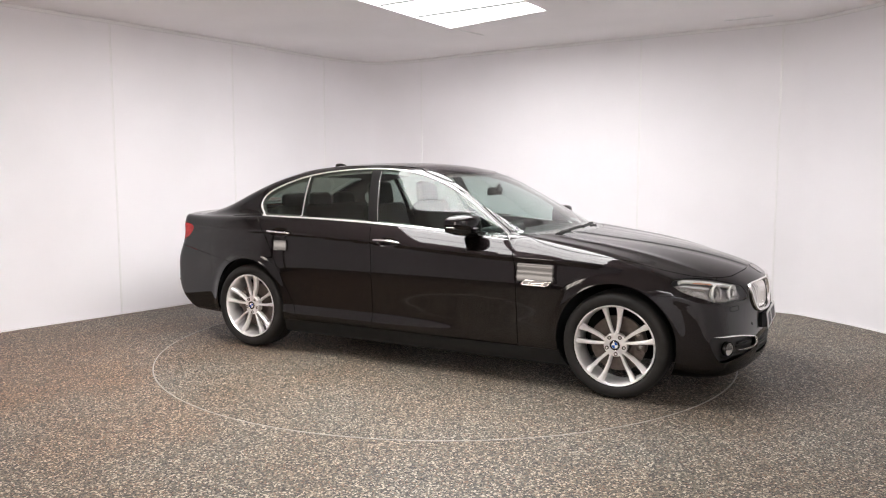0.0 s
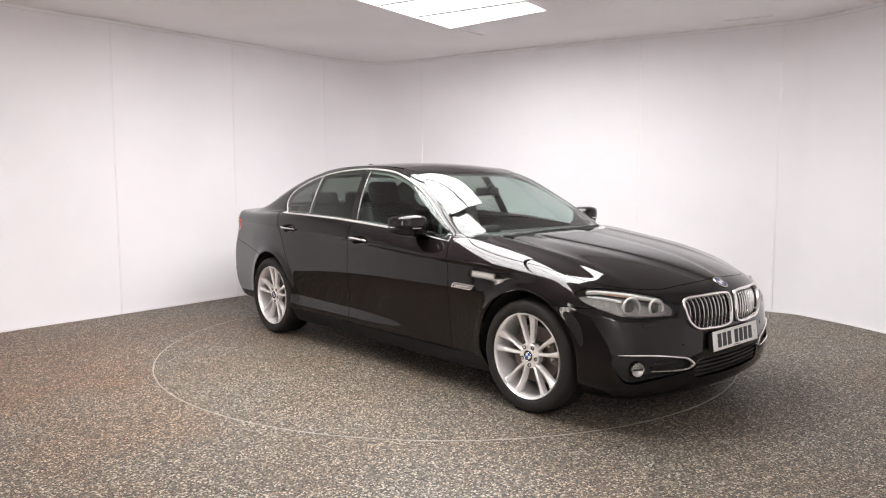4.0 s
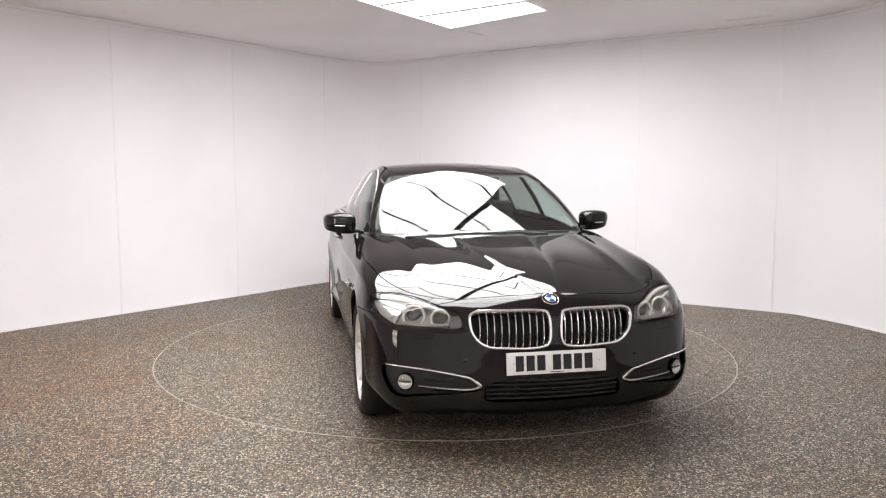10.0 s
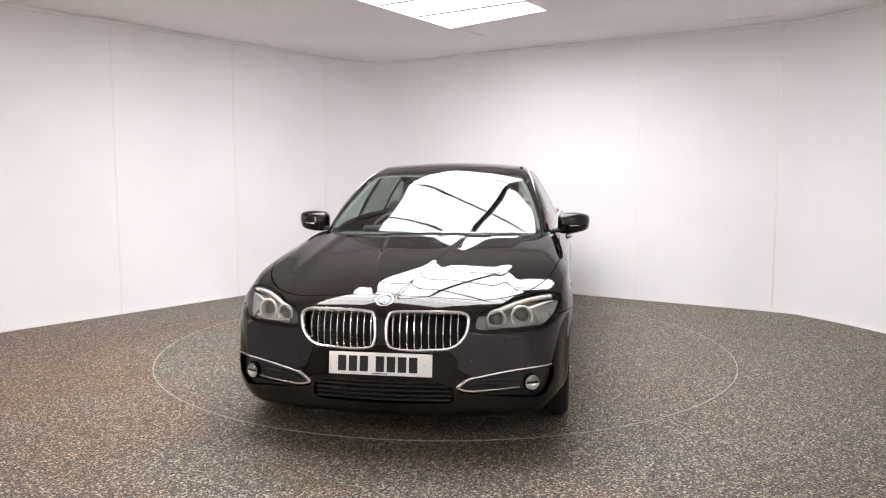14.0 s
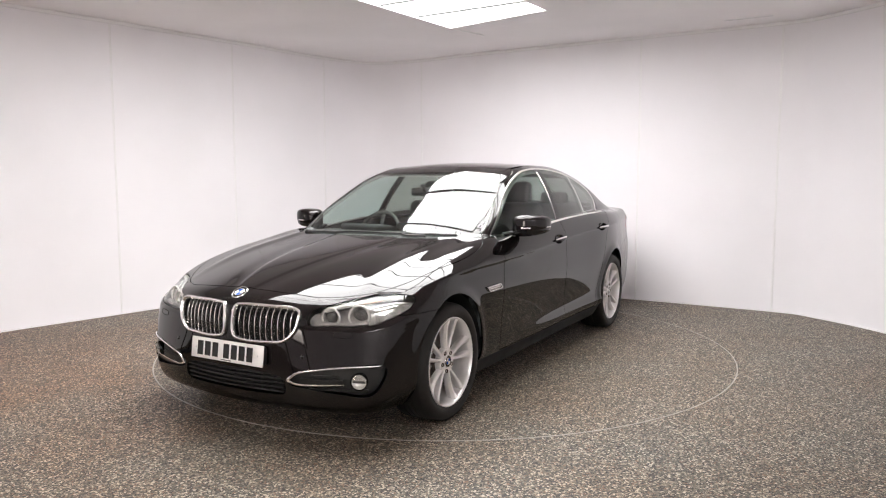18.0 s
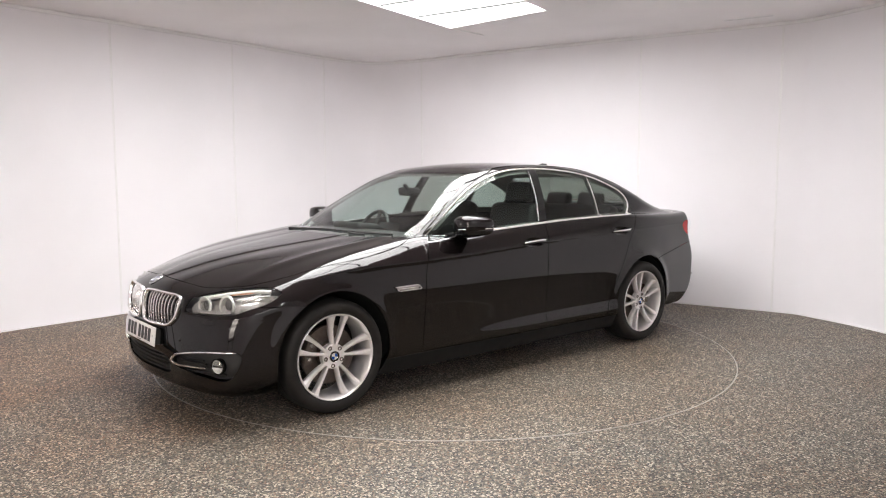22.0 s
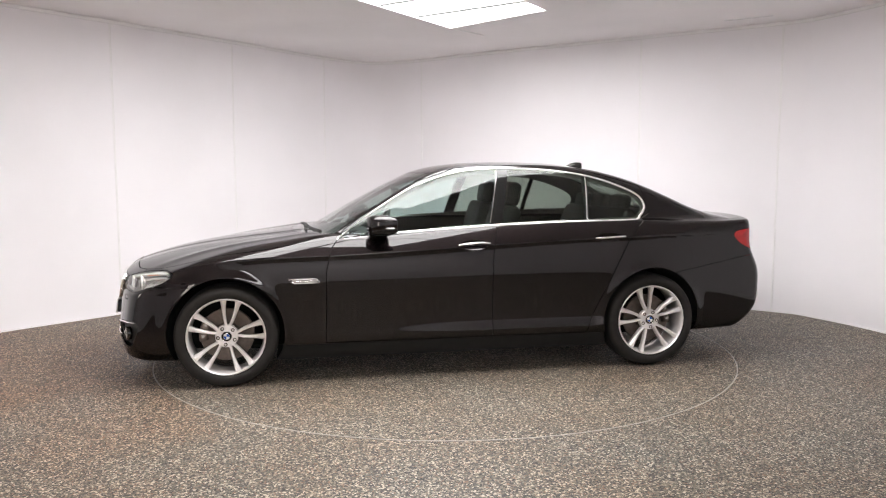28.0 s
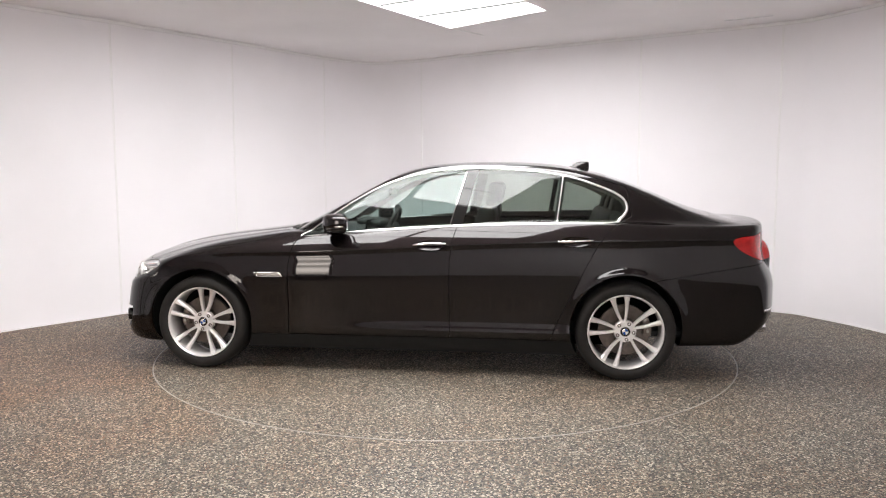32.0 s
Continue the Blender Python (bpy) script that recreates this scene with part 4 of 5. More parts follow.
def wheel(parent, x, y, sd, phase):
    """Alloy wheel with five pairs of spokes; phase turns it about its axle."""
    base = Matrix.Translation((x, y * sd, HUB)) @ (pose(0, 0, 0) if sd > 0 else pose(0, 0, 0, 0, 0, 180))
    spin = base @ pose(0, 0, 0, 0, phase, 0)
    rim = part("wheel", lathe([(0.2525, -0.002), (0.2525, 0.006), (0.248, 0.008), (0.243, 0.002), (0.2385, -0.010), (0.235, -0.03), (0.232, -0.12), (0.243, -0.20), (0.252, -0.215)], 96, base), ALLOY, parent, "silver alloy wheel with five pairs of spokes")
    bm = lathe([(0.0, -0.022), (0.034, -0.022), (0.036, -0.028), (0.068, -0.024), (0.074, -0.030), (0.076, -0.062), (0.0, -0.062)], 60, base)
    part("hub", bm, ALLOY, rim)
    for k in range(5):
        for s in (1, -1):
            bm = bmesh.new()
            rings = []
            # radius, centre beside the pair's axis, half width, front face
            for r, o, w, f in ((0.040, 0.0085, 0.0095, -0.026), (0.068, 0.0120, 0.0105, -0.024), (0.095, 0.0205, 0.0110, -0.023), (0.122, 0.0285, 0.0115, -0.022), (0.160, 0.0365, 0.0125, -0.019), (0.195, 0.0425, 0.0150, -0.014), (0.220, 0.0465, 0.0190, -0.008), (0.240, 0.0500, 0.0240, -0.003)):
                deep = 0.034 + 0.012 * (r - 0.04) / 0.2
                # flat face, hollow flank towards the neighbouring pair, steep flank within the pair
                sec = ((o - w * 0.92, f - 0.004), (o - w * 0.62, f), (o + w * 0.25, f + 0.001), (o + w * 0.55, f - 0.003), (o + w * 1.0, f - 0.015), (o + w * 0.80, f - deep), (o - w * 0.75, f - deep), (o - w * 1.0, f - 0.014))
                rings.append([bm.verts.new((s * x, y, r)) for x, y in sec])
            for p, q in zip(rings, rings[1:]):
                for i in range(8):
                    bm.faces.new((p[i], p[(i + 1) % 8], q[(i + 1) % 8], q[i]))
            bm.faces.new(rings[0]), bm.faces.new(list(reversed(rings[-1])))
            bmesh.ops.recalc_face_normals(bm, faces=bm.faces)
            bmesh.ops.transform(bm, matrix=spin @ pose(0, 0, 0, 0, 72 * k, 0), verts=bm.verts)
            part("spoke", bm, ALLOY, rim, smooth=28)
        m = spin @ pose(0, 0, 0, 0, 72 * k + 36, 0) @ pose(0, -0.020, 0.056)
        part("wheel_bolt", lathe([(0, -0.008), (0.006, -0.008), (0.0075, -0.002), (0.0115, 0.0), (0.0125, -0.004), (0.0125, -0.02)], 12, m), STEEL, rim, "wheel bolt in its well")
    roundel(rim, spin @ pose(0, -0.0215, 0), 0.034, "hub_cap")
    tyre = [(0.2515, -0.006), (0.258, 0.006), (0.270, 0.014), (0.290, 0.0165), (0.306, 0.014), (0.318, 0.006), (0.326, -0.006), (0.3315, -0.022), (0.334, -0.05)]
    for yy in (0.085, 0.118, 0.151):
        tyre += [(0.335, -yy + 0.011), (0.335, -yy + 0.004), (0.329, -yy + 0.003), (0.329, -yy - 0.003), (0.335, -yy - 0.004)]
    tyre += [(0.334, -0.18), (0.3315, -0.205), (0.322, -0.222), (0.300, -0.234), (0.270, -0.228), (0.252, -0.215)]
    part("tyre", lathe(tyre, 96, base), RUBBER, rim, "black low-profile road tyre")
    part("brake_disc", lathe([(0.07, -0.095), (0.085, -0.088), (0.172, -0.088), (0.174, -0.094), (0.174, -0.112), (0.07, -0.112)], 64, base), STEEL, rim, "worn steel brake disc")
    part("brake_hub", lathe([(0.0, -0.060), (0.075, -0.064), (0.084, -0.090), (0.084, -0.11)], 40, base), STEEL, rim)
    turn = (75 if x > 0 else -75) * sd
    arc = [base @ pose(0, 0, 0, 0, a + turn, 0) @ Vector((0, -0.098, 0.150)) for a in np.linspace(-28, 28, 11)]
    out = [base.to_3x3() @ (pose(0, 0, 0, 0, a + turn, 0) @ Vector((0, 0, 1))) for a in np.linspace(-28, 28, 11)]
    caliper = part("brake_caliper", sweep(arc, out, 0.085, 0.062, False, 0.5, None, [0.7, 0.9] + [1] * 7 + [0.9, 0.7]), STEEL, rim, "dull grey brake caliper")
    for a in (-15, 15):
        part("guide_bolt", lathe([(0, 0.014), (0.010, 0.012), (0.012, 0), (0.012, -0.01)], 12, base @ pose(0, 0, 0, 0, a + turn, 0) @ pose(0, -0.056, 0.150)), SILVERLAMP, caliper)
    return rim


def wheel_well(parent, x, sd):
    b = lathe([(0.05, 0.50), (0.39, 0.50), (0.392, 0.90)], 48)
    bmesh.ops.transform(b, matrix=pose(x, 0, HUB), verts=b.verts)
    bmesh.ops.bisect_plane(b, geom=list(b.verts) + list(b.edges) + list(b.faces), plane_co=(0, 0, 0.185 if x > 0 else 0.25), plane_no=(0, 0, -1), clear_outer=True)
    for v in b.verts:
        v.co.y *= sd
        # the liner keeps inside the flank
        lim = float(HALF(v.co.x)) - 0.035 - 0.12 * max(0.0, min(1.0, (0.32 - v.co.z) / 0.12))
        v.co.y = max(-lim, min(lim, v.co.y))
    part("wheel_well", b, DARK, parent, "black wheel-arch liner")


def mirror_unit(parent, sd):
    def blob(c, h, e, cutx):
        b = bmesh.new()
        bmesh.ops.create_uvsphere(b, u_segments=32, v_segments=20, radius=1)
        for v in b.verts:
            p = [math.copysign(abs(q) ** e, q) for q in v.co]
            k = 1 - 0.22 * max(0, p[1]) - 0.05 * p[1]
            x = p[0] * h[0] * (1 if p[0] > 0 else 0.75)
            v.co = Vector((c[0] + max(x, cutx) - 0.06 * max(0, p[1]) ** 2, (c[1] + p[1] * h[1]) * sd, c[2] + p[2] * h[2] * k + 0.008 * p[1]))
        bmesh.ops.recalc_face_normals(b, faces=b.faces)
        return b
    c, h = (0.475, 0.952, 1.054), (0.094, 0.112, 0.066)
    house = part("door_mirror", blob(c, h, 0.54, -0.05), PAINT, parent, "black door mirror with a bright strip", 60)
    b = blob((0.473, 0.950, 1.022), (0.091, 0.110, 0.048), 0.56, -0.05)
    part("lower_cover", b, GLOSS, house, "gloss black lower cover", 60)
    line = [(0.475 + 0.093 * math.cos(a) - 0.06 * max(0, math.sin(a)) ** 2, (0.952 + 0.1125 * math.sin(a)) * sd, 1.031 + 0.006 * math.sin(a)) for a in np.linspace(-0.6, 1.75, 14)]
    part("strip", sweep(line, (0, 0, 1), 0.006, 0.007), CHROME, house, "bright strip")
    part("mirror_glass", rbox(0.006, 0.160, 0.094, pose(0.419, 0.952 * sd, 1.050, 0, 0, 3 * sd), 0.010, 2), MIRROR, house, "mirror glass")
    arm = [Vector((0.535, 0.775 * sd, 0.982)), Vector((0.52, 0.83 * sd, 0.994)), Vector((0.50, 0.90 * sd, 1.004))]
    part("arm", sweep(arm, (0, 0, 1), 0.065, 0.030, False, 0.6), GLOSS, house)
    foot = [Vector((0.60, 0.790 * sd, 0.972)), Vector((0.52, 0.795 * sd, 0.985)), Vector((0.45, 0.805 * sd, 0.992))]
    part("foot", sweep(foot, (0, 0, 1), 0.030, 0.020, False, 0.6), GLOSS, house)


def build_car():
    car = thing("car", "black metallic four-door saloon car on the turntable", "car")
    net = skin(0.0125, 96, 310)
    # wheel openings and underside
    for ax in (AX, -AX):
        net = clip(net, lambda P: np.where(P[:, 1] > 0.45, np.hypot(P[:, 0] - ax, P[:, 2] - HUB - 0.015) - 0.373, 1))
    inner = net
    under, net = carve(net, lambda P: 0.172 - P[:, 2], 0)
    shell("underbody", both(under), DARK, car)
    # glazing
    zone = lambda poly: (lambda P: np.where(P[:, 2] > 0.85, within(P[:, (0, 2)], poly), -1))
    dlo, net = carve(net, zone(DLO), 0)
    glass = clip(dlo, lambda P: within(P[:, (0, 2)], DLO) - 0.008)
    screen, net = carve(net, lambda P: np.where(P[:, 2] > 0.96, within(P[:, (0, 1)], SCREENLINE), -1), 0.003)
    back, net = carve(net, lambda P: np.where(P[:, 2] > 0.9, within(P[:, (0, 1)], BACKLINE), -1), 0.003)
    roof, net = carve(net, top_line(ROOFLINE), 0.003)
    # nose
    kid, net = carve(net, nose_line(KIDNEY), 0)
    lamp, net = carve(net, corner_line(HEADLAMP), 0.003)
    duct, net = carve(net, nose_line(AIRDUCT), 0)
    grille_net, net = carve(net, nose_line(LOWERGRILLE), 0)
    hood, net = carve(net, top_line(HOODLINE), 0.005)
    # tail
    tail, net = carve(net, tail_line(TAILLAMP), 0.003)
    lid, net = carve(net, lambda P: np.where((P[:, 2] > 0.76) & (P[:, 0] < -1.7), within(P[:, (0, 1)], TRUNKLINE), -1), 0.005)
    rear_bumper, net = carve(net, lambda P: np.minimum(0.684 + 0.158 * (-P[:, 0] - 1.685) - P[:, 2], -1.6 - P[:, 0]), 0.004)
    bumper, net = carve(net, lambda P: np.where(P[:, 0] > 1.3, np.maximum(np.minimum(0.668 - P[:, 2], P[:, 0] - 1.6), np.minimum(0.86 - P[:, 2], P[:, 0] - (2.02 + 0.0 * P[:, 0]))), -1), 0.004)
    # flanks
    sides = [("left", lambda n: n), ("right", mirrored)]
    bowls = {}
    fdoor, net = carve(net, lambda P: np.where(P[:, 1] > 0.4, within(P[:, (0, 2)], FRONTDOOR), -1), 0.005)
    rdoor, net = carve(net, lambda P: np.where(P[:, 1] > 0.4, within(P[:, (0, 2)], REARDOOR), -1), 0.005)
    for key, (hx, hz) in HANDLES.items():
        oval = np.array([(hx + 0.10 * math.cos(a), hz + 0.034 * math.sin(a)) for a in np.linspace(0, 2 * math.pi, 40, endpoint=False)])
        cutter = lambda P: np.where(P[:, 1] > 0.6, within(P[:, (0, 2)], oval), -1)
        if key == "front":
            bowls[key], fdoor = carve(fdoor, cutter, 0)
        else:
            bowls[key], rdoor = carve(rdoor, cutter, 0)
    sill, net = carve(net, lambda P: np.minimum(0.262 - P[:, 2], 1.2 - np.abs(P[:, 0])), 0.003)
    fender, net = carve(net, lambda P: P[:, 0] - 0.80, 0.0)
    shell("hood", both(hood), PAINT, car, "black bonnet with two raised creases")
    shell("roof", both(roof), PAINT, car)
    shell("boot_lid", both(lid), PAINT, car)
    fb = shell("front_bumper", both(bumper), PAINT, car)
    grille(fb, kid)
    lower_grille(fb, grille_net)
    shell("rear_bumper", both(rear_bumper), PAINT, car)
    shell("windscreen", both(screen), SCREEN, car, "clear raked windscreen", 0.004)
    shell("rear_window", both(back), PRIVACY, car, "dark tinted rear window", 0.004)
    for s, flip in sides:
        shell("front_fender", flip(fender), PAINT, car)
        shell("rear_quarter_panel", flip(net), PAINT, car)
        # body-coloured sill given underseal black, which puts its shade into the colour
        shell("sill", flip(sill), DARK, car, "sill panel coloured flat black to stand for its shade")
        fd = shell("front_door", flip(fdoor), PAINT, car)
        rd = shell("rear_door", flip(rdoor), PAINT, car)
        handle(fd, bowls["front"], flip, "front")
        handle(rd, bowls["rear"], flip, "rear")
        sd = side_of(flip)
        ring = np.array([(x, 1.4, z) for x, z in outline([tuple(p) for p in DLO[::3]], 5)])
        P, N = skin_line(ring, (0, -1, 0), -0.001)
        P = P - N * (0.0045 * step(ring[:, 0], 0.1, 0.4))[:, None]
        k = np.array([1, sd, 1])
        low = step(1.0 - (ring[:, 2] - BELT(ring[:, 0])) / 0.10, 0.0, 1.0) - 2.6 * step(ring[:, 0], 0.1, 0.4) * step(ring[:, 2] - BELT(ring[:, 0]), 0.0, 0.05)
        part("window_trim", sweep((P * k).tolist(), (N * k).tolist(), 0.016, 0.009, True, 0.8, None, ((1 + 0.15 * low) * (1 - 0.45 * step(ring[:, 0], 0.62, 0.73))).tolist()), SATIN, car, "satin metal window surround", 60)
        edge = np.array([(-0.294 - 0.27 * (z - 1.033), 1.4, z) for z in np.linspace(1.045, 1.405, 12)])
        swept("post_strip", edge, (0, -1, 0), 0.001, 0.0028, 0.004, CHROME, car, sd, "slim bright strip beside the door post")
        # panes: front, rear, quarter, with dark pillars between
        g = glass
        front_edge = lambda P: P[:, 0] - (-0.290 - 0.27 * (P[:, 2] - 1.033))
        rear_edge = lambda P: (-0.378 - 0.27 * (P[:, 2] - 1.033)) - P[:, 0]
        quarter = lambda P: P[:, 0] + 1.023 + 0.147 * (P[:, 2] - 1.062)
        shell("window_pane", flip(clip(g, front_edge)), DOORGLASS, fd, "green-tinted side glass", 0.004)
        rest = clip(g, rear_edge)
        shell("window_pane", flip(clip(rest, lambda P: quarter(P) - 0.004)), PRIVACY, rd, "dark privacy glass", 0.004)
        shell("quarter_pane", flip(clip(rest, lambda P: -quarter(P) - 0.004)), PRIVACY, rd, "dark privacy glass", 0.004)
        shell("pane_divider", shifted(flip(clip(clip(rest, lambda P: quarter(P) + 0.0035), lambda P: 0.0035 - quarter(P))), 0.002), SATIN, rd, "slim bright divider bar", 0.008)
        bar = clip(clip(rest, lambda P: quarter(P) + 0.020), lambda P: 0.020 - quarter(P))
        shell("inner_bar", shifted(flip(bar), -0.012), PLASTIC, rd, "black bar behind the divider", 0.010)
        post = clip(clip(g, lambda P: -front_edge(P)), lambda P: -rear_edge(P))
        shell("door_post", shifted(flip(post), 0.001), GLOSS, car, "gloss black post between the doors", 0.008)
        headlamp(car, lamp, flip)
        air_duct(fb, duct, flip)
        shell("tail_lamp", flip(tail), REDLAMP, car, "red tail lamp")
    return car, fb, inner


car, front_bumper, inner_net = build_car()
# ---- fittings on the car ----
def fittings():
    number_plate(front_bumper)
    P, N = skin_line(np.array([(2.7, 0, 0.757)]), (-1, 0, 0), -0.001)
    m = Matrix.Translation(P[0]) @ Vector((0, 1, 0)).rotation_difference(Vector(N[0])).to_matrix().to_4x4()
    roundel(car, m, 0.045)
    for x, y, sd, phase in ((AX, 0.905, 1, -8), (-AX, 0.915, 1, 10), (AX, 0.905, -1, 5), (-AX, 0.915, -1, 0)):
        wheel(car, x, y, sd, phase)
        wheel_well(car, x, sd)
    for sd in (1, -1):
        mirror_unit(car, sd)
        # slim bright blade with a lamp behind each front wheel
        corners = [(1.082, 0.7035), (0.912, 0.7065), (0.900, 0.703), (0.879, 0.682), (0.889, 0.678), (1.040, 0.676), (1.054, 0.680)]
        pts = np.array([(x, 1.4, z) for x, z in corners])
        blade = swept("side_blade", pts, (0, -1, 0), 0.004, 0.0065, 0.012, CHROME, car, sd, "slim bright frame on the wing", True)
        pts = np.array([(x, 1.4, 0.6915) for x in np.linspace(1.058, 0.895, 9)])
        swept("inlay", pts, (0, -1, 0), 0.001, 0.022, 0.006, GREYLAMP, blade, sd, "grey side lamp", taper=[0.5, 0.9, 1, 1, 1, 1, 1, 0.9, 0.6])
        pts = np.array([(x, 1.4, 0.6900) for x in np.linspace(1.035, 0.925, 7)])
        swept("bright_bar", pts, (0, -1, 0), 0.005, 0.007, 0.005, CHROME, blade, sd)
        # washer flap under the lamp and parking sensor on the bumper
        loop = [(2.7, 0.650 + 0.048 * math.copysign(abs(math.cos(a)) ** 0.45, math.cos(a)), 0.583 + 0.014 * math.copysign(abs(math.sin(a)) ** 0.6, math.sin(a))) for a in np.linspace(0, 2 * math.pi, 28, endpoint=False)]
        swept("washer_flap", np.array(loop), (-1, 0, 0), 0.0, 0.003, 0.002, DARK, front_bumper, sd, "flush headlamp washer flap", True)
        P, N = skin_line(np.array([(2.7, 0.45, 0.467)]), (-1, 0, 0), -0.001)
        turned_at("parking_sensor", [(0, 0.0035), (0.009, 0.003), (0.011, 0.0015), (0.0125, 0.0), (0.0125, -0.004)], Vector(P[0] * (1, sd, 1)), Vector(N[0] * (1, sd, 1)), GLOSS, front_bumper, "round parking sensor", 24)
        # rear reflector strip and tail pipe
        pts = np.array([(-2.9, y, 0.480) for y in np.linspace(0.62, 0.80, 7)])
        swept("rear_strip", pts, (1, 0, 0), 0.002, 0.016, 0.008, CHROME, car, sd, "bright strip on the rear bumper")
        pipe = lathe([(0.036, 0), (0.040, 0.0), (0.041, 0.004), (0.041, 0.16), (0.036, 0.16), (0.036, 0.004)], 32, Matrix.Translation((-2.492, 0.50 * sd, 0.315)) @ pose(0, 0, 0, 0, 0, -90))
        part("tail_pipe", pipe, CHROME, car, "chrome tail pipe")
        # roof joint strip
        pts = np.array([(x, 0.533 * 1.0, 2.0) for x in np.linspace(0.02, -1.22, 24)])
        swept("roof_strip", pts, (0, 0, -1), -0.001, 0.010, 0.006, GLOSS, car, sd)
    # wipers parked on the screen's foot, half under the bonnet's edge
    for a, b in (((0.985, -0.56), (0.945, 0.10)), ((0.965, 0.06), (0.868, 0.60))):
        pts = np.array([(a[0] + (b[0] - a[0]) * t, a[1] + (b[1] - a[1]) * t, 2.0) for t in np.linspace(0, 1, 12)])
        w = swept("wiper", pts, (0, 0, -1), 0.005, 0.011, 0.009, PLASTIC, car, 1, "black wiper")
        swept("blade_rubber", pts - (0.012, 0, 0), (0, 0, -1), 0.004, 0.006, 0.010, RUBBER, w, 1)
    for y in (-0.33, 0.33):
        pts = np.array([(0.975 - 0.05 * abs(y + d) , y + d, 2.0) for d in np.linspace(-0.09, 0.09, 7)])
        swept("washer_jet", pts, (0, 0, -1), 0.004, 0.022, 0.012, PLASTIC, car, 1, "black washer cover", taper=[0.3, 0.8, 1, 1, 1, 0.8, 0.3])
    # roof aerial fin
    b = bmesh.new()
    rings = []
    for t, w, h in ((0.0, 0.006, 0.004), (0.15, 0.022, 0.018), (0.40, 0.029, 0.044), (0.65, 0.029, 0.060), (0.9, 0.025, 0.068), (1.0, 0.017, 0.066)):
        x = -1.135 - 0.155 * t
        z = float(ROOF(x)) - 0.004
        rings.append([b.verts.new((x, w * c, z + h * s)) for c, s in ((-1, 0), (-0.8, 0.5), (-0.35, 0.92), (0, 1), (0.35, 0.92), (0.8, 0.5), (1, 0))])
    for r, q in zip(rings, rings[1:]):
        for i in range(6):
            b.faces.new((r[i], r[i + 1], q[i + 1], q[i]))
    b.faces.new(rings[-1])
    bmesh.ops.recalc_face_normals(b, faces=b.faces)
    part("aerial_fin", b, PAINT, car, "small black roof fin", 60)


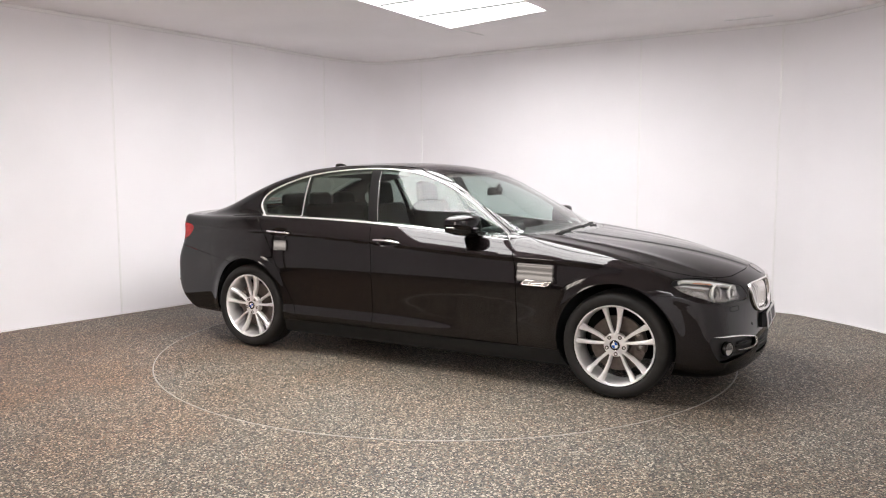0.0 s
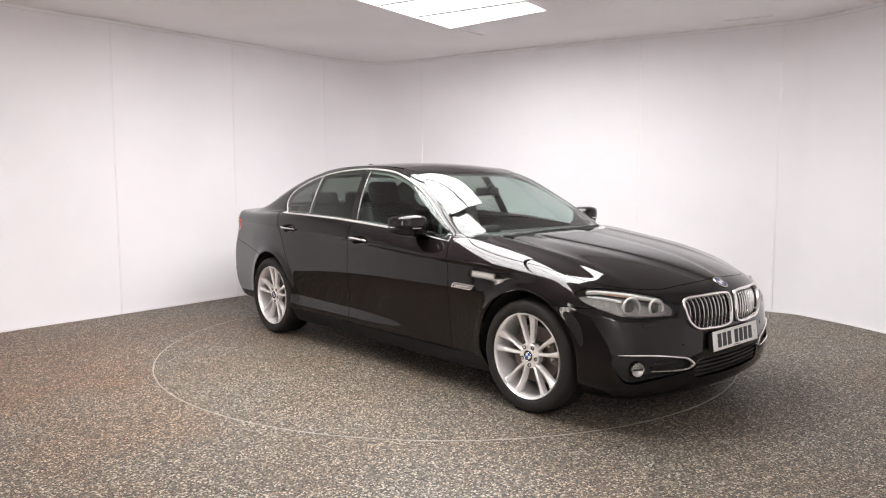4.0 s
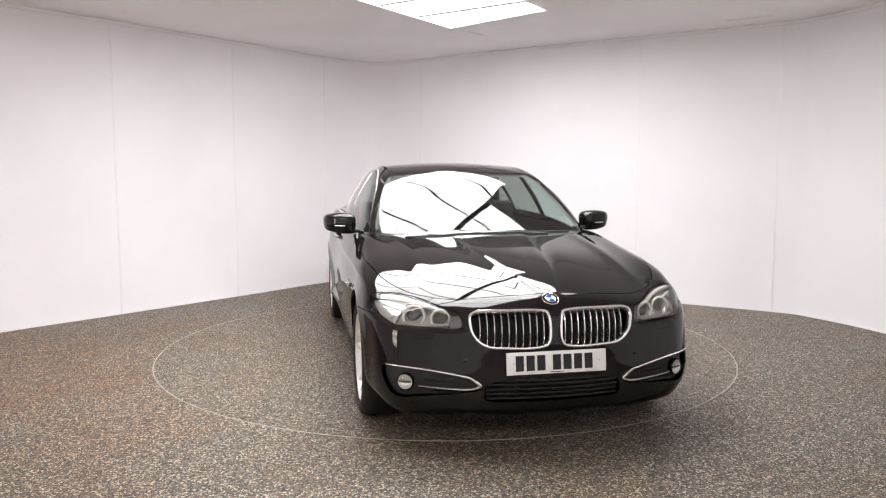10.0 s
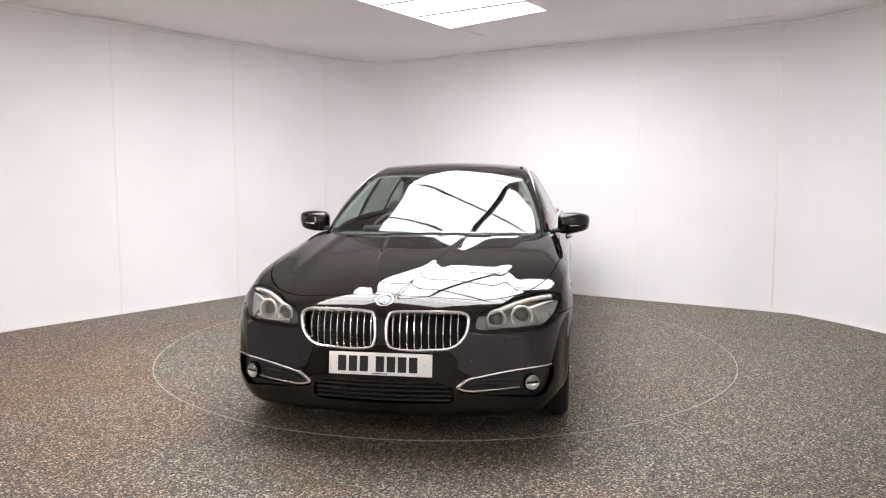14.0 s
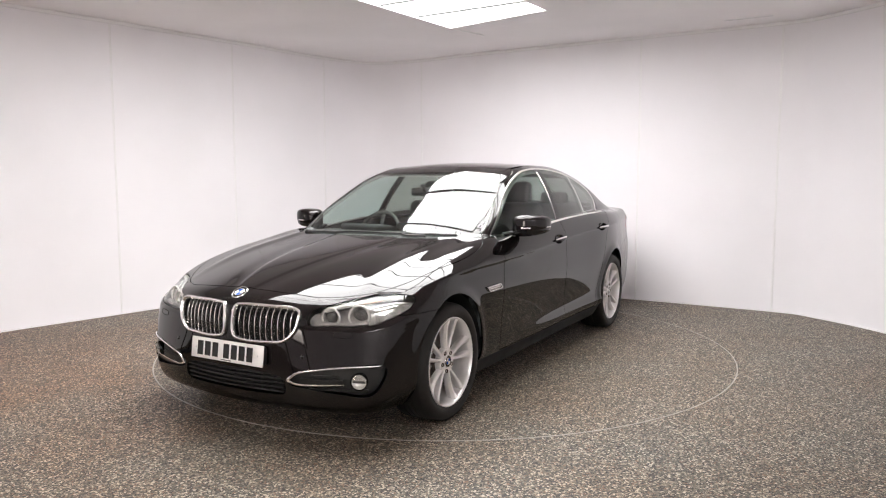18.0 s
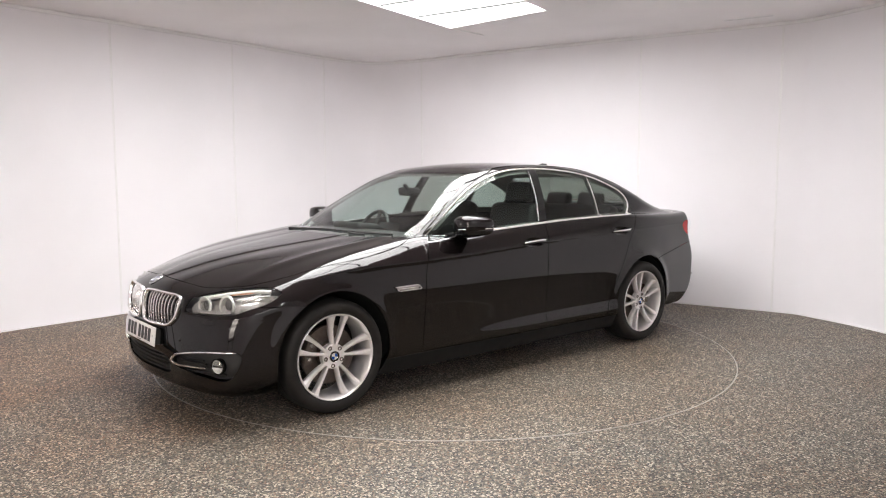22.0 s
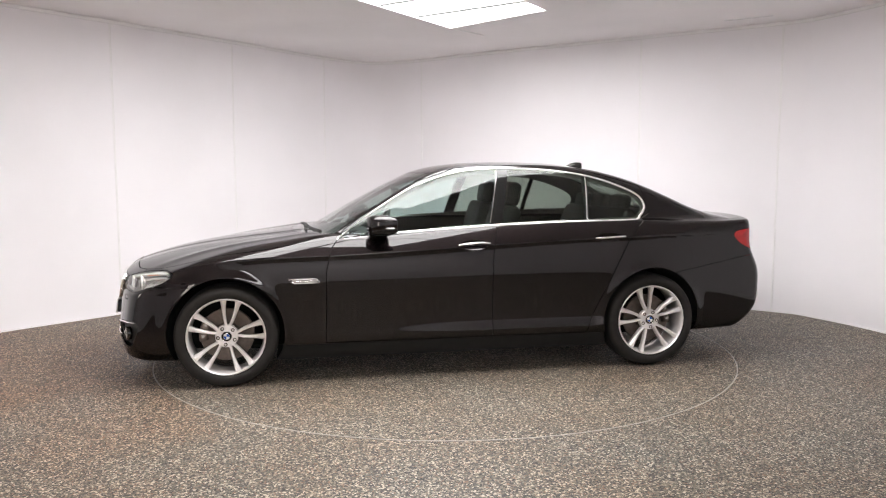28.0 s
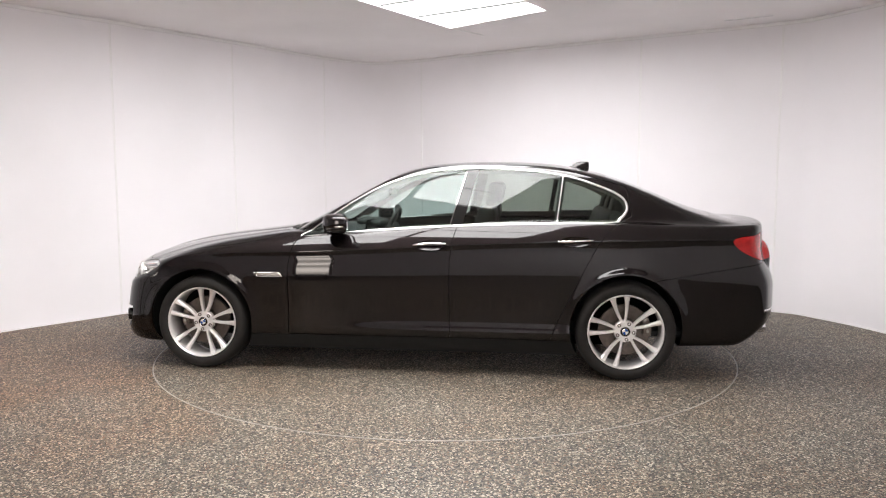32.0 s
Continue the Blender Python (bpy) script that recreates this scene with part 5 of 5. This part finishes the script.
def cabin_inside():
    net = skin(0.035, 30, 100)
    for ax in (AX, -AX):
        net = clip(net, lambda P: np.where(P[:, 1] > 0.45, np.hypot(P[:, 0] - ax, P[:, 2] - HUB) - 0.42, 1))
    net = clip(net, lambda P: P[:, 2] - 0.25)
    net = clip(net, lambda P: 0.98 - P[:, 0])
    net = clip(net, lambda P: P[:, 0] + 2.2)
    net = clip(net, lambda P: np.where(P[:, 2] > 0.85, 0.022 - within(P[:, (0, 2)], DLO), 1))
    net = clip(net, lambda P: np.where(P[:, 2] > 0.96, 0.016 - within(P[:, (0, 1)], SCREENLINE), 1))
    net = clip(net, lambda P: np.where(P[:, 2] > 0.9, 0.016 - within(P[:, (0, 1)], BACKLINE), 1))
    shell("headliner", both(shifted(clip(net, lambda P: P[:, 2] - 1.03), -0.022)), LINER, car, "grey headliner and pillar trim", 0)
    shell("cabin_lining", both(shifted(clip(net, lambda P: 1.03 - P[:, 2]), -0.05)), DASH, car, "dark door linings", 0)
    part("cabin_floor", rbox(3.0, 1.5, 0.05, pose(-0.6, 0, 0.30), 0.01, 1), DASH, car)
    part("bulkhead", rbox(0.05, 1.5, 0.62, pose(0.99, 0, 0.60), 0.01, 1), DARK, car)
    part("parcel_shelf", rbox(0.70, 1.20, 0.04, pose(-1.75, 0, 0.985), 0.015, 2), DASH, car)
    # dashboard: a long rolled top
    bm = bmesh.new()
    prof = [(0.98, 0.62), (0.99, 0.925), (0.86, 0.958), (0.66, 0.975), (0.50, 0.972), (0.44, 0.94), (0.42, 0.86), (0.48, 0.70), (0.55, 0.55)]
    a = [[bm.verts.new((x, y, z)) for x, z in prof] for y in np.linspace(-0.70, 0.70, 9)]
    for r, q in zip(a, a[1:]):
        for i in range(len(prof) - 1):
            bm.faces.new((r[i], r[i + 1], q[i + 1], q[i]))
    bm.faces.new(a[0]), bm.faces.new(list(reversed(a[-1])))
    bmesh.ops.recalc_face_normals(bm, faces=bm.faces)
    dash = part("dashboard", bm, DASH, car, "dark rolled dashboard", 60)
    part("instrument_hood", rbox(0.22, 0.36, 0.06, pose(0.50, -0.37, 0.985, 0, -6, 0), 0.028, 3), DASH, dash)
    part("screen", rbox(0.012, 0.26, 0.09, pose(0.455, 0, 0.985, 0, -15, 0), 0.008, 2), GLOSS, dash)
    wheel_m = pose(0.345, -0.37, 0.930, 0, 65, 0) @ pose(0, 0, 0, 90)
    steer = part("steering_wheel", lathe([(0.178 + 0.016 * math.cos(t), 0.016 * math.sin(t)) for t in np.linspace(0, 2 * math.pi, 13)], 48, wheel_m), LEATHER, car, "black leather steering wheel", 60)
    part("boss", lathe([(0, 0.012), (0.055, 0.008), (0.07, -0.01), (0.06, -0.06)], 32, wheel_m), LEATHER, steer)
    for t in (0, 180, 270):
        part("spoke", rbox(0.13, 0.02, 0.035, wheel_m @ pose(0, 0, 0, 0, t, 0) @ pose(0.11, -0.006, 0), 0.008, 2), LEATHER, steer)
    part("rear_view_mirror", rbox(0.035, 0.24, 0.065, pose(0.26, 0, 1.255, 0, 8, 0), 0.015, 3), GLOSS, car, "interior rear-view mirror")
    part("mirror_stem", rbox(0.022, 0.035, 0.07, pose(0.285, 0, 1.285, 0, 35, 0), 0.008, 2), GLOSS, car)
    for y in (0.37, -0.37):
        seat = part("front_seat", rbox(0.52, 0.50, 0.16, pose(-0.12, y, 0.56, 0, -6, 0), 0.06, 4), LEATHER, car, "dark leather front seat", 60)
        part("backrest", rbox(0.14, 0.50, 0.62, pose(-0.46, y, 0.86, 0, -17, 0), 0.06, 4), LEATHER, seat, smooth=60)
        part("headrest", rbox(0.10, 0.27, 0.19, pose(-0.575, y, 1.235, 0, -10, 0), 0.045, 4), LEATHER, seat, smooth=60)
        for d in (0.06, -0.06):
            part("headrest_post", lathe([(0.006, 0), (0.006, 0.1)], 10, pose(-0.562, y + d, 1.10, 90)), CHROME, seat)
    bench = part("rear_seat", rbox(0.50, 1.30, 0.16, pose(-1.05, 0, 0.58, 0, -6, 0), 0.06, 4), LEATHER, car, "dark leather rear bench", 60)
    part("backrest", rbox(0.15, 1.30, 0.60, pose(-1.36, 0, 0.84, 0, -22, 0), 0.06, 4), LEATHER, bench, smooth=60)
    for y in (0.36, 0, -0.36):
        part("headrest", rbox(0.09, 0.26, 0.15, pose(-1.47, y, 1.155, 0, -14, 0), 0.04, 4), LEATHER, bench, smooth=60)


fittings()
cabin_inside()


def motions():
    """The table turns and carries the car with it."""
    seconds = [0.0] + [float(t) for t in range(1, 32)] + [32.0]
    walk(table, [(t, pose(0, 0, 0, 0, 0, turned(t))) for t in seconds])
    walk(car, [(t, pose(0, 0, 0, 0, 0, turned(t)) @ pose(0.1551, 0.0673, 0)) for t in seconds])


motions()
